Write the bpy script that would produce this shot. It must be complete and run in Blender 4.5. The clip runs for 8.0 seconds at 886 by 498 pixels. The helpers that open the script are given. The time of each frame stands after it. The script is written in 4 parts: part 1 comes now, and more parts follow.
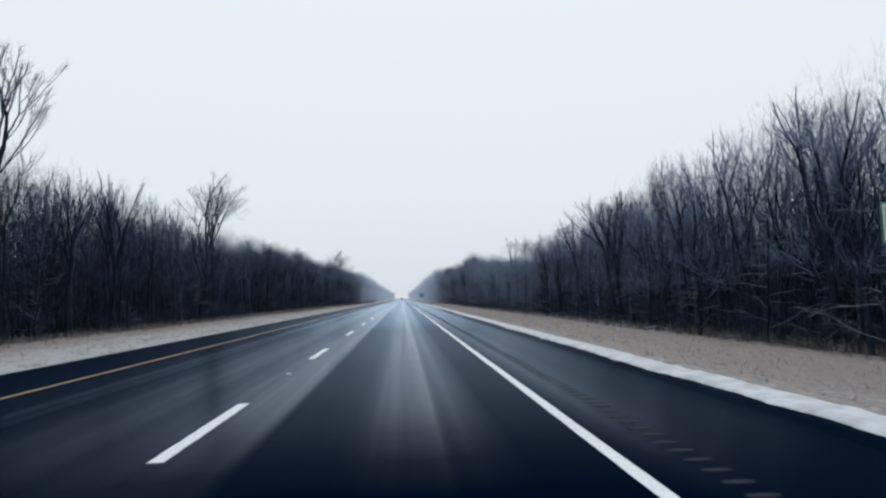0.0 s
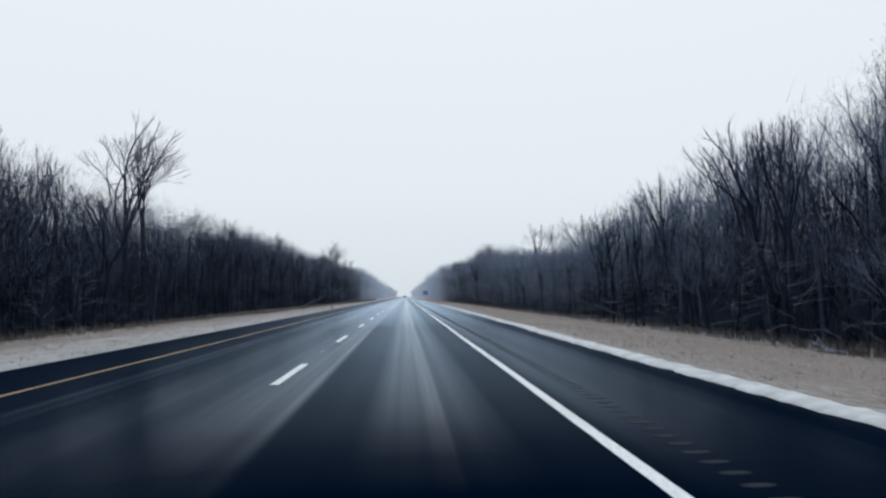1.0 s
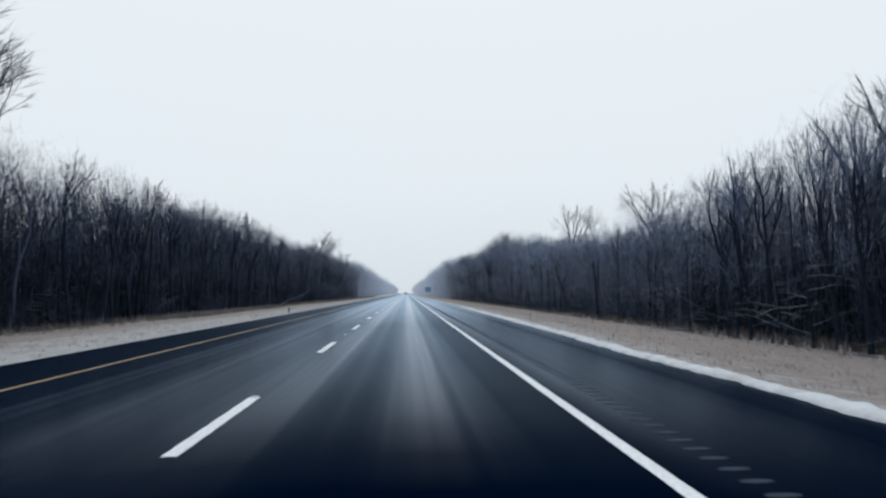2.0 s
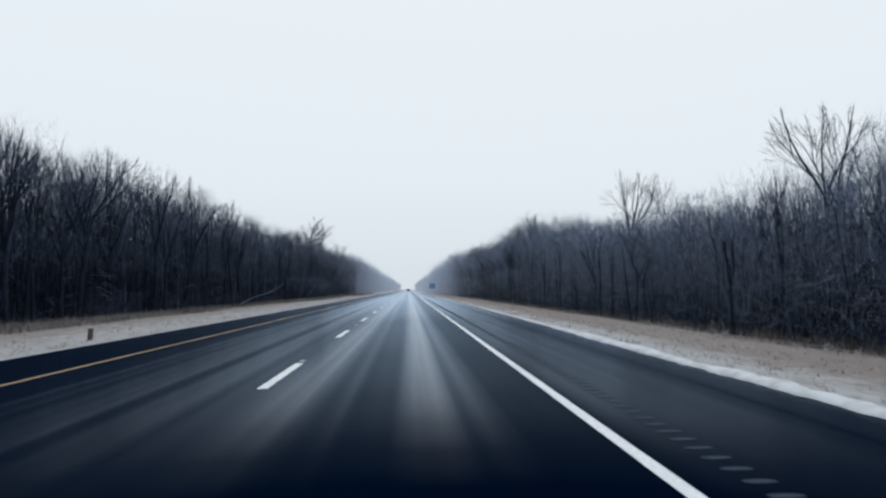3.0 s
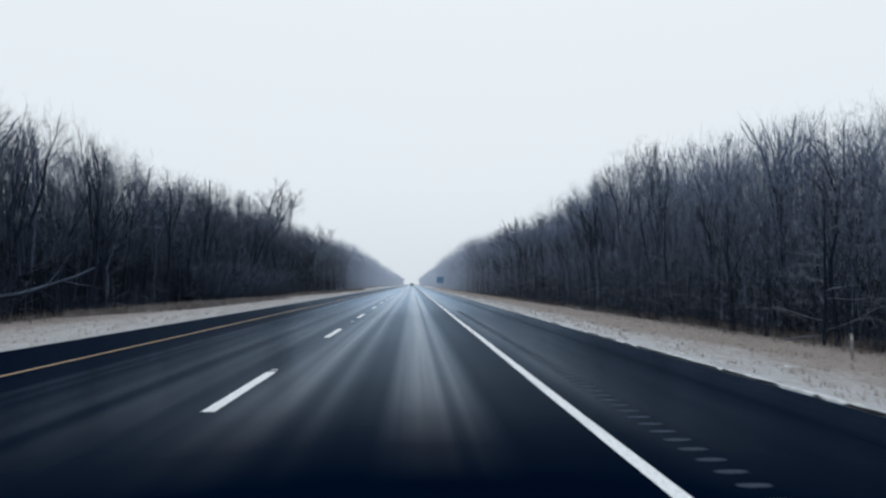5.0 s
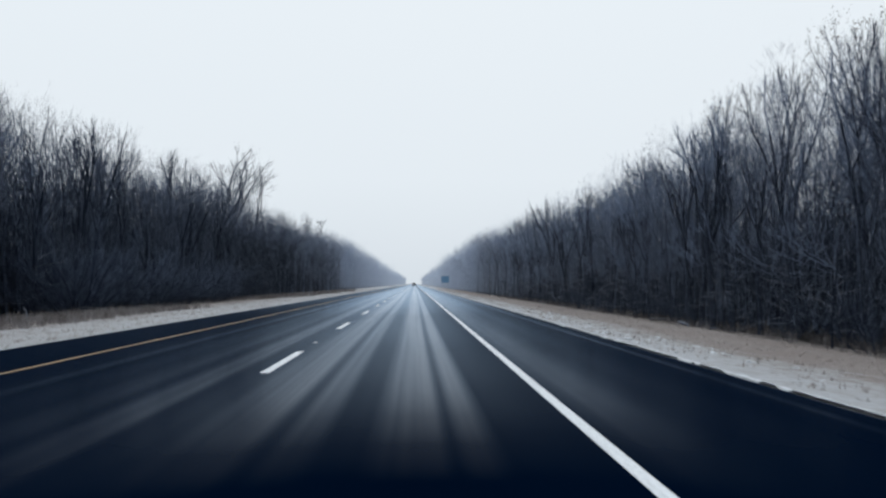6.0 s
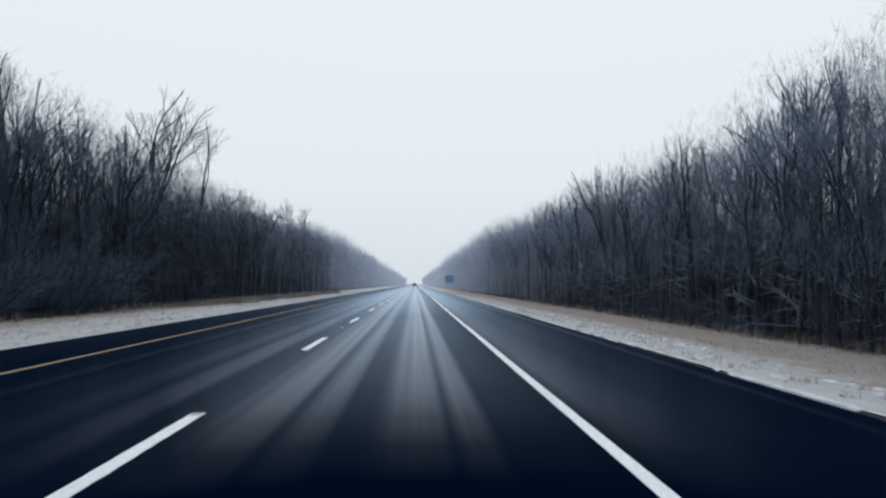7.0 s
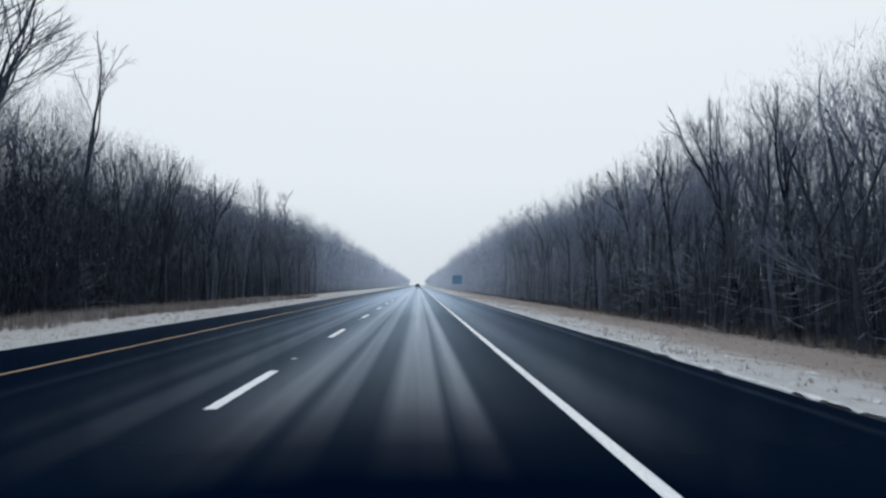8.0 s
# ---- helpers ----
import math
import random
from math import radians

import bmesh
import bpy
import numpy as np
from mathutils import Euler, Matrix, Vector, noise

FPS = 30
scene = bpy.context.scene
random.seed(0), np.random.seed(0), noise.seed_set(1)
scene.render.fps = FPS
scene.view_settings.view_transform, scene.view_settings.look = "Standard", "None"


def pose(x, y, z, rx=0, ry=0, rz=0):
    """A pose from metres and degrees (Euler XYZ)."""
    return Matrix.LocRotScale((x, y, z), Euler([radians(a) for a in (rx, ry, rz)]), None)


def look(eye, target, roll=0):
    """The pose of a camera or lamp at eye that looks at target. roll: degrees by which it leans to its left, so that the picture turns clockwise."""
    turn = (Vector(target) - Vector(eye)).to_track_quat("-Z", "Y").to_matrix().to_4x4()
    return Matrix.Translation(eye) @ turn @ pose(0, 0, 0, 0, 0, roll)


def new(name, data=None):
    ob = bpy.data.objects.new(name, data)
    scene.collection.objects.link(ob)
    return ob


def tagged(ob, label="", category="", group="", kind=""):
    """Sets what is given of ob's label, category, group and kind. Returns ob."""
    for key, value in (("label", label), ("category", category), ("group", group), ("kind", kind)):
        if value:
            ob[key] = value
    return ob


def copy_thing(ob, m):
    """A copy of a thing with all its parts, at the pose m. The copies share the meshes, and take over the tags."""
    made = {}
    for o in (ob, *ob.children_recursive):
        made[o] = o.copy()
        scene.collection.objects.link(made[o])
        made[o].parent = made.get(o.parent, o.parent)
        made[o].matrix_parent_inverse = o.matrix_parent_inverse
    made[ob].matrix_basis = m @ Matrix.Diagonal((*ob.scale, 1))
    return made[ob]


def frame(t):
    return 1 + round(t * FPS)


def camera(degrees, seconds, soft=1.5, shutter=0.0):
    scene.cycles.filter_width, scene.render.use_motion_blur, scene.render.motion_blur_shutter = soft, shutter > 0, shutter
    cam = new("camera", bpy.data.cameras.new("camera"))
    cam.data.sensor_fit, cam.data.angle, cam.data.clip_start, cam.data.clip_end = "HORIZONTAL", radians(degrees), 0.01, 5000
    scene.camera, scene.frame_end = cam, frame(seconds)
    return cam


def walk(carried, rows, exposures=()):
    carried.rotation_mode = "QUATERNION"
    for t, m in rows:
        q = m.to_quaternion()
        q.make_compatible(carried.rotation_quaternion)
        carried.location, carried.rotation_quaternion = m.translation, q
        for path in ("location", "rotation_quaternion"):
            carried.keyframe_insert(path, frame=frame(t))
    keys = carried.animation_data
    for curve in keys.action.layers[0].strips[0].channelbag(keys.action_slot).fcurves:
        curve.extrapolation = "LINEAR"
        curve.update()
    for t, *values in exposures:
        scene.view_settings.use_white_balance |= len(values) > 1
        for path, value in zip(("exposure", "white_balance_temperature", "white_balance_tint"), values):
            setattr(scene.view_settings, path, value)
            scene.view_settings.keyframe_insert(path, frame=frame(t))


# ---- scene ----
# seconds, x, y, yaw to the left, pitch up, lean to the right
EYE = 1.292
ROWS = [
    (0.00, -1.650, -5.480, -3.631, 4.314, 1.509),
    (0.50, -1.680, 10.266, -3.517, 4.228, 1.371),
    (1.00, -1.715, 26.125, -3.404, 4.131, 1.244),
    (1.50, -1.760, 42.033, -3.426, 4.013, 0.913),
    (2.25, -1.785, 66.125, -3.253, 3.793, 0.705),
    (3.00, -1.765, 90.394, -3.083, 3.576, 0.526),
    (3.50, -1.735, 106.644, -2.976, 3.453, 0.364),
    (4.00, -1.700, 122.947, -2.869, 3.339, 0.215),
    (4.50, -1.670, 139.375, -2.831, 3.176, 0.214),
    (5.25, -1.600, 163.963, -2.689, 3.110, 0.101),
    (6.00, -1.535, 188.595, -2.550, 3.095, 0.015),
    (6.50, -1.535, 205.004, -2.520, 3.089, -0.031),
    (7.00, -1.550, 221.407, -2.492, 3.115, -0.065),
    (7.50, -1.560, 237.845, -2.348, 3.140, -0.147),
    (8.00, -1.560, 254.258, -2.205, 3.205, -0.217),
]
cam = camera(69.41, 8.0, soft=2.4, shutter=0.05)
walk(cam, [(t, pose(x, y, EYE, 90 + pitch, roll, yaw)) for t, x, y, yaw, pitch, roll in ROWS])

# ---- world and light: a bright, even winter overcast ----
world = bpy.data.worlds.new("overcast_sky")
scene.world = world
world.use_nodes = True
wt = world.node_tree
wt.nodes.clear()
w_out = wt.nodes.new("ShaderNodeOutputWorld")
w_bg = wt.nodes.new("ShaderNodeBackground")
w_sky = wt.nodes.new("ShaderNodeTexSky")
w_sky.sky_type, w_sky.sun_disc = "NISHITA", False
w_sky.sun_elevation, w_sky.sun_rotation = radians(66), radians(20)
w_sky.dust_density = 6.0
w_scale = wt.nodes.new("ShaderNodeMix")
w_scale.data_type, w_scale.blend_type = "RGBA", "MIX"
w_scale.inputs[0].default_value = 0.002
w_co = wt.nodes.new("ShaderNodeTexCoord")
w_sep = wt.nodes.new("ShaderNodeSeparateXYZ")
w_ramp = wt.nodes.new("ShaderNodeValToRGB")
w_ramp.color_ramp.elements[0].position, w_ramp.color_ramp.elements[0].color = 0.0, (0.786, 0.86, 0.928, 1)
w_ramp.color_ramp.elements[1].position, w_ramp.color_ramp.elements[1].color = 0.42, (0.935, 1.01, 1.07, 1)
for stop, tone in ((0.05, (0.826, 0.90, 0.968, 1)), (0.16, (0.895, 0.97, 1.034, 1))):
    w_ramp.color_ramp.elements.new(stop).color = tone
w_noise = wt.nodes.new("ShaderNodeTexNoise")
w_noise.inputs["Scale"].default_value, w_noise.inputs["Detail"].default_value = 1.6, 3.0
w_mul = wt.nodes.new("ShaderNodeMix")
w_mul.data_type, w_mul.blend_type = "RGBA", "SOFT_LIGHT"
w_mul.inputs[0].default_value = 0.10
wt.links.new(w_co.outputs["Generated"], w_sep.inputs[0])
wt.links.new(w_sep.outputs["Z"], w_ramp.inputs[0])
wt.links.new(w_co.outputs["Generated"], w_noise.inputs["Vector"])
wt.links.new(w_ramp.outputs[0], w_mul.inputs[6])
wt.links.new(w_noise.outputs["Fac"], w_mul.inputs[7])
wt.links.new(w_mul.outputs[2], w_scale.inputs[6])
wt.links.new(w_sky.outputs[0], w_scale.inputs[7])
wt.links.new(w_scale.outputs[2], w_bg.inputs["Color"])
w_bg.inputs["Strength"].default_value = 0.86
wt.links.new(w_bg.outputs[0], w_out.inputs[0])

sun = new("sun", bpy.data.lights.new("sun", "SUN"))
sun.data.energy, sun.data.angle, sun.data.color = 0.2, radians(60), (1.0, 0.97, 0.93)
sun.matrix_world = look((25, 60, 150), (0, 0, 0))


# ---- materials ----
class Nodes:
    """A small wrapper that keeps the node code short."""

    def __init__(self, name):
        self.mat = bpy.data.materials.new(name)
        self.mat.use_nodes = True
        self.t = self.mat.node_tree
        self.bsdf = self.t.nodes["Principled BSDF"]
        self.co = self.t.nodes.new("ShaderNodeTexCoord").outputs["Object"]
        self.geo = self.t.nodes.new("ShaderNodeNewGeometry")

    def put(self, kind, **values):
        n = self.t.nodes.new(kind)
        for k, v in values.items():
            n.inputs[k].default_value = v
        return n

    def link(self, a, b):
        self.t.links.new(a, b)

    def scaled(self, x, y, z, source=None):
        m = self.t.nodes.new("ShaderNodeMapping")
        m.inputs["Scale"].default_value = (x, y, z)
        self.link(source or self.co, m.inputs[0])
        return m.outputs[0]

    def noise(self, scale, detail=3.0, vector=None, rough=0.55):
        n = self.put("ShaderNodeTexNoise", Scale=scale, Detail=detail, Roughness=rough)
        self.link(vector or self.co, n.inputs["Vector"])
        return n.outputs["Fac"]

    def ramp(self, fac, *stops):
        n = self.t.nodes.new("ShaderNodeValToRGB")
        els = n.color_ramp.elements
        els[0].position, els[0].color = stops[0][0], tint(stops[0][1])
        els[1].position, els[1].color = stops[-1][0], tint(stops[-1][1])
        for p, c in stops[1:-1]:
            els.new(p).color = tint(c)
        self.link(fac, n.inputs[0])
        return n.outputs[0]

    def mix(self, fac, a, b, how="MIX"):
        n = self.t.nodes.new("ShaderNodeMix")
        n.data_type, n.blend_type = "RGBA", how
        for socket, v in ((n.inputs[0], fac), (n.inputs[6], a), (n.inputs[7], b)):
            if isinstance(v, (int, float)):
                socket.default_value = v
            elif isinstance(v, tuple):
                socket.default_value = tint(v)
            else:
                self.link(v, socket)
        return n.outputs[2]

    def math(self, op, a, b=0.0, clamp=False):
        n = self.t.nodes.new("ShaderNodeMath")
        n.operation, n.use_clamp = op, clamp
        for socket, v in zip(n.inputs, (a, b)):
            if isinstance(v, (int, float)):
                socket.default_value = v
            else:
                self.link(v, socket)
        return n.outputs[0]

    def bump(self, height, strength, distance):
        n = self.put("ShaderNodeBump", Strength=strength, Distance=distance)
        self.link(height, n.inputs["Height"])
        self.link(n.outputs[0], self.bsdf.inputs["Normal"])

    def done(self, colour, rough, spec=0.5, metal=0.0):
        for key, v in (("Base Color", colour), ("Roughness", rough), ("Specular IOR Level", spec), ("Metallic", metal)):
            if isinstance(v, tuple):
                self.bsdf.inputs[key].default_value = tint(v)
            elif isinstance(v, (int, float)):
                self.bsdf.inputs[key].default_value = v
            else:
                self.link(v, self.bsdf.inputs[key])
        return self.mat


def tint(c):
    return (c, c, c, 1) if isinstance(c, (int, float)) else (*c[:3], 1)


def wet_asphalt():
    """Near-black asphalt under a broken film of water that lies in long streaks between the wheel tracks."""
    n = Nodes("wet_asphalt")
    sep = n.t.nodes.new("ShaderNodeSeparateXYZ")
    n.link(n.co, sep.inputs[0])
    x, y = sep.outputs["X"], sep.outputs["Y"]
    grit = n.noise(95.0, 2.0)
    patches = n.noise(0.35, 3.0, n.scaled(1.0, 0.16, 1.0))
    streak = n.noise(1.0, 4.0, n.scaled(2.1, 0.012, 1.0), 0.62)
    fine = n.noise(1.0, 3.0, n.scaled(7.5, 0.03, 1.0))
    wob = n.math("MULTIPLY", n.math("SUBTRACT", n.noise(1.0, 2.0, n.scaled(0.0, 0.03, 0.0)), 0.5), 0.09)
    xs = n.math("DIVIDE", n.math("ADD", n.math("ADD", x, wob), 9.7), 12.9)

    def across(*stops):
        return n.ramp(xs, *[((m + 9.7) / 12.9, v) for m, v in stops])

    # the streaks shift along the road: one set at its start, one half way, one at its end
    first = across((-9.6, 0.03), (-7.7, 0.05), (-6.56, 0.06), (-6.42, 0.42), (-6.3, 0.05), (-6.1, 0.3), (-6.0, 0.06), (-5.6, 0.14), (-5.3, 0.38), (-4.75, 0.5), (-4.4, 0.22), (-4.1, 0.42),
                   (-3.4, 0.66), (-3.07, 0.82), (-2.97, 0.07), (-2.2, 0.09), (-1.95, 0.5), (-1.55, 0.75), (-1.34, 1.0), (-1.27, 0.34), (-1.08, 0.42), (-0.9, 0.22), (-0.72, 0.07),
                   (0.1, 0.07), (0.36, 0.44), (0.6, 0.34), (1.6, 0.30), (2.1, 0.05), (2.5, 0.04))
    second = across((-7.7, 0.04), (-6.56, 0.06), (-6.42, 0.55), (-6.28, 0.07), (-6.12, 0.4), (-5.98, 0.06), (-5.75, 0.42), (-5.14, 0.66), (-4.99, 0.06), (-4.86, 0.08), (-4.7, 0.62), (-4.3, 0.5), (-4.12, 0.13),
                    (-3.6, 0.42), (-3.0, 0.80), (-2.78, 0.28), (-2.62, 0.16), (-2.52, 0.38), (-2.38, 0.08), (-1.95, 0.09), (-1.78, 0.72), (-1.5, 1.0), (-1.3, 0.85), (-1.21, 0.30),
                    (-1.1, 0.58), (-0.95, 0.28), (-0.8, 0.07), (0.1, 0.06), (0.4, 0.42), (1.6, 0.30), (2.1, 0.05), (2.3, 0.2))
    third = across((-7.7, 0.04), (-6.55, 0.06), (-6.4, 0.3), (-6.25, 0.05), (-5.5, 0.12), (-5.05, 0.45), (-4.72, 0.12), (-4.5, 0.62), (-4.2, 0.56), (-4.05, 0.08),
                   (-3.6, 0.26), (-3.1, 0.86), (-2.86, 0.78), (-2.72, 0.10), (-2.56, 0.86), (-2.4, 0.72), (-2.24, 0.10), (-1.95, 0.12), (-1.78, 0.75), (-1.5, 1.0), (-1.32, 0.85),
                   (-1.25, 0.10), (-1.09, 0.95), (-0.95, 0.9), (-0.85, 0.08), (0.05, 0.05), (0.3, 0.50), (0.75, 0.30), (1.2, 0.10), (2.44, 0.05), (2.54, 0.5), (2.63, 0.05))
    film = n.mix(n.ramp(n.math("DIVIDE", y, 300.0), (0.18, 0.0), (0.34, 1.0)), first, second)
    film = n.mix(n.ramp(n.math("DIVIDE", y, 300.0), (0.52, 0.0), (0.66, 1.0)), film, third)
    amount = n.math("MULTIPLY", film, n.ramp(streak, (0.32, 0.55), (0.5, 0.95), (0.68, 1.25)), True)
    amount = n.math("MULTIPLY", amount, n.ramp(fine, (0.3, 0.85), (0.5, 0.98), (0.66, 1.08)), True)
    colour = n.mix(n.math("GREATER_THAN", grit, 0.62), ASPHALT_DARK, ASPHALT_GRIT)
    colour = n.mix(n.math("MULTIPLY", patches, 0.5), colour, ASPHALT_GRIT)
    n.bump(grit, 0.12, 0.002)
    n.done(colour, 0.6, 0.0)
    # the water's gloss, strongest where it is seen at a low angle
    gloss = n.put("ShaderNodeBsdfGlossy")
    n.link(n.mix(amount, SOAKED_TINT, WATER_TINT), gloss.inputs["Color"])
    n.link(n.math("ADD", n.math("MULTIPLY", patches, 0.08), 0.14), gloss.inputs["Roughness"])
    facing = n.put("ShaderNodeLayerWeight", Blend=0.5).outputs["Facing"]
    soaked = n.math("MULTIPLY", n.ramp(facing, *SOAKED_SHINE), n.ramp(film, (0.035, 0.3), (0.09, 1.0)))
    shine = n.mix(amount, soaked, n.ramp(facing, *WATER_SHINE))
    mixer = n.t.nodes.new("ShaderNodeMixShader")
    n.link(shine, mixer.inputs[0])
    n.link(n.bsdf.outputs[0], mixer.inputs[1])
    n.link(gloss.outputs[0], mixer.inputs[2])
    n.link(mixer.outputs[0], n.t.nodes["Material Output"].inputs["Surface"])
    return n.mat


def road_paint(name, base, dark):
    n = Nodes(name)
    wear = n.ramp(n.noise(28.0, 5.0), (0.34, 0.0), (0.52, 1.0))
    long_wear = n.ramp(n.noise(1.0, 3.0, n.scaled(6.0, 0.5, 1.0)), (0.25, 0.3), (0.5, 1.0))
    colour = n.mix(n.math("MULTIPLY", wear, long_wear), dark, base)
    n.bump(n.noise(140.0, 2.0), 0.3, 0.002)
    return n.done(colour, 0.55, 0.3)


def snow_material(name, dirt):
    n = Nodes(name)
    soil = n.ramp(n.noise(2.6, 6.0, rough=0.7), (0.42, 0.0), (0.66, 1.0))
    colour = n.mix(n.math("MULTIPLY", soil, dirt), (0.64, 0.675, 0.72), (0.30, 0.29, 0.29))
    n.bump(n.noise(14.0, 4.0), 0.6, 0.03)
    return n.done(colour, 0.7, 0.3)


def verge_ground():
    """Flattened dead grass with wet soil and thin snow lying between the stems."""
    n = Nodes("dead_grass_ground")
    sep = n.t.nodes.new("ShaderNodeSeparateXYZ")
    n.link(n.co, sep.inputs[0])
    x = sep.outputs["X"]
    stems = n.noise(1.0, 5.0, n.scaled(9.0, 4.0, 4.0), 0.7)
    tufts = n.noise(1.3, 5.0, rough=0.65)
    broad = n.noise(0.11, 3.0)
    straw = n.ramp(stems, (0.28, (0.135, 0.122, 0.118)), (0.5, (0.295, 0.263, 0.251)), (0.72, (0.43, 0.395, 0.382)))
    rust = n.mix(n.ramp(broad, (0.42, 0.0), (0.6, 0.6)), straw, (0.265, 0.225, 0.211))
    # snow lies thickest beside the pavement and thins out towards the woods
    right = n.ramp(n.math("DIVIDE", x, 26.0), (0.11, 0.66), (0.17, 0.58), (0.26, 0.36), (0.36, 0.12), (0.5, 0.03), (0.85, 0.0))
    left = n.ramp(n.math("DIVIDE", x, -32.0), (0.30, 0.58), (0.40, 0.54), (0.53, 0.45), (0.72, 0.22), (0.95, 0.04))
    near = n.math("MULTIPLY", left, n.math("LESS_THAN", x, -3.0))
    right = n.math("MULTIPLY", right, n.ramp(n.math("DIVIDE", sep.outputs["Y"], 300.0), (0.20, 0.66), (0.34, 1.0)))
    near = n.math("ADD", near, n.math("MULTIPLY", right, n.math("GREATER_THAN", x, -3.0)))
    clods = n.noise(6.5, 4.0, rough=0.7)
    patch = n.math("ADD", n.math("MULTIPLY", tufts, 0.55), n.math("ADD", n.math("MULTIPLY", stems, 0.35), n.math("MULTIPLY", clods, 0.75)))
    # extra white added with distance paints haze onto the far verges
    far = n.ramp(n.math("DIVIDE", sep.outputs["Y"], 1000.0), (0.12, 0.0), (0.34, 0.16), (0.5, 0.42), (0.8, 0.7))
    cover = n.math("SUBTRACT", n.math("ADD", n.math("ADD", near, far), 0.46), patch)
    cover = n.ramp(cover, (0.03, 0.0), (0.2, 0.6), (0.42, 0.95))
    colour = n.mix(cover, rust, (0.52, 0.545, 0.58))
    n.bump(n.math("ADD", stems, tufts), 0.9, 0.09)
    return n.done(colour, 0.9, 0.15)


# share of haze painted into the bark by kilometres along the road: on twigs, on trunks and brush, on the bold dark
# limbs
TWIG_HAZE = ((0.06, 0.0), (0.14, 0.035), (0.2, 0.075), (0.28, 0.13), (0.35, 0.23), (0.42, 0.42), (0.5, 0.60), (0.65, 0.76), (0.9, 0.9), (1.3, 1.0))
TRUNK_HAZE = ((0.18, 0.0), (0.26, 0.035), (0.33, 0.08), (0.38, 0.19), (0.43, 0.33), (0.5, 0.52), (0.65, 0.74), (0.9, 0.9), (1.3, 1.0))
LIMB_HAZE = ((0.5, 0.0), (0.9, 0.3))
HAZE_TONE = (0.60, 0.67, 0.79)


def bark(name, dark, light, frost, cover, haze_stops=TWIG_HAZE):
    """Bark with rime on the upper sides of limbs and haze painted in along the road."""
    n = Nodes(name)
    ridges = n.noise(1.0, 4.0, n.scaled(9.0, 9.0, 1.6), 0.65)
    blotch = n.noise(0.9, 3.0)
    info = n.t.nodes.new("ShaderNodeObjectInfo")
    base = n.mix(ridges, dark, light)
    base = n.mix(n.math("MULTIPLY", info.outputs["Random"], 0.35), base, (light[0] * 0.6, light[1] * 0.62, light[2] * 0.7))
    sep = n.t.nodes.new("ShaderNodeSeparateXYZ")
    n.link(n.geo.outputs["Normal"], sep.inputs[0])
    up = n.ramp(sep.outputs["Z"], (0.05, 0.0), (0.55, 1.0))
    rime = n.math("MULTIPLY", n.math("ADD", n.math("MULTIPLY", up, 0.75), 0.22), n.ramp(blotch, (0.3, 0.35), (0.62, 1.0)))
    colour = n.mix(n.math("MULTIPLY", rime, cover), base, frost)
    # haze put into the colour thickens along the road until it covers the far woods
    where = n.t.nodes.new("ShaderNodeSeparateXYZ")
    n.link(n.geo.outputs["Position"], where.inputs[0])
    left_delay = n.math("MULTIPLY", n.math("LESS_THAN", where.outputs["X"], 0.0), 45.0)  # the haze starts 45 m later on the left
    haze_share = n.ramp(n.math("DIVIDE", n.math("SUBTRACT", where.outputs["Y"], left_delay), 1300.0), *[(p / 1.3, v) for p, v in haze_stops])
    haze_share = n.math("MULTIPLY", haze_share, n.ramp(blotch, (0.3, 0.85), (0.6, 1.0)))
    colour = n.mix(haze_share, colour, HAZE_TONE)
    n.bump(ridges, 0.6, 0.03)
    return n.done(colour, 0.9, 0.05)


def leaf_litter():
    n = Nodes("leaf_litter")
    leaf = n.noise(5.0, 5.0, rough=0.7)
    colour = n.ramp(leaf, (0.3, (0.018, 0.018, 0.020)), (0.5, (0.045, 0.041, 0.042)), (0.68, (0.085, 0.077, 0.077)), (0.78, (0.34, 0.36, 0.40)))
    n.bump(leaf, 0.8, 0.08)
    return n.done(colour, 0.9, 0.15)


def straw_material(name, lo, hi):
    n = Nodes(name)
    colour = n.mix(n.geo.outputs["Random Per Island"], lo, hi)
    colour = n.mix(n.ramp(n.noise(0.5, 3.0), (0.45, 0.0), (0.68, 0.5)), colour, (0.55, 0.55, 0.57))
    return n.done(colour, 0.85, 0.2)


def plain(name, colour, rough=0.5, metal=0.0, spec=0.5, vary=0.12):
    n = Nodes(name)
    worn = n.noise(7.0, 4.0)
    shade = tuple(c * (1 - vary * 2.2) for c in colour)
    return n.done(n.mix(worn, shade, colour), rough, spec, metal)


# asphalt base tuned darker and bluer than real wet asphalt
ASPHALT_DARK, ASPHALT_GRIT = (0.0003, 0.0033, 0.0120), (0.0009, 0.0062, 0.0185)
WATER_TINT, SOAKED_TINT = (0.82, 0.90, 1.0), (0.66, 0.82, 1.0)
WATER_SHINE = ((0.71, 0.0), (0.76, 0.025), (0.80, 0.10), (0.84, 0.24), (0.90, 0.40), (0.95, 0.56), (0.985, 0.85))
SOAKED_SHINE = ((0.72, 0.0), (0.78, 0.012), (0.84, 0.045), (0.90, 0.12), (0.95, 0.26), (0.985, 0.70))
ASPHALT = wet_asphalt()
WHITE_PAINT = road_paint("white_road_paint", (0.83, 0.86, 0.90), (0.58, 0.61, 0.65))
YELLOW_PAINT = road_paint("yellow_road_paint", (0.40, 0.262, 0.13), (0.20, 0.14, 0.08))
SNOW = snow_material("ploughed_snow", 0.6)
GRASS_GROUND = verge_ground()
LITTER = leaf_litter()
FROST = (0.315, 0.395, 0.53)
BARK = bark("grey_bark", (0.0030, 0.0058, 0.0135), (0.010, 0.017, 0.034), FROST, 0.2, TRUNK_HAZE)
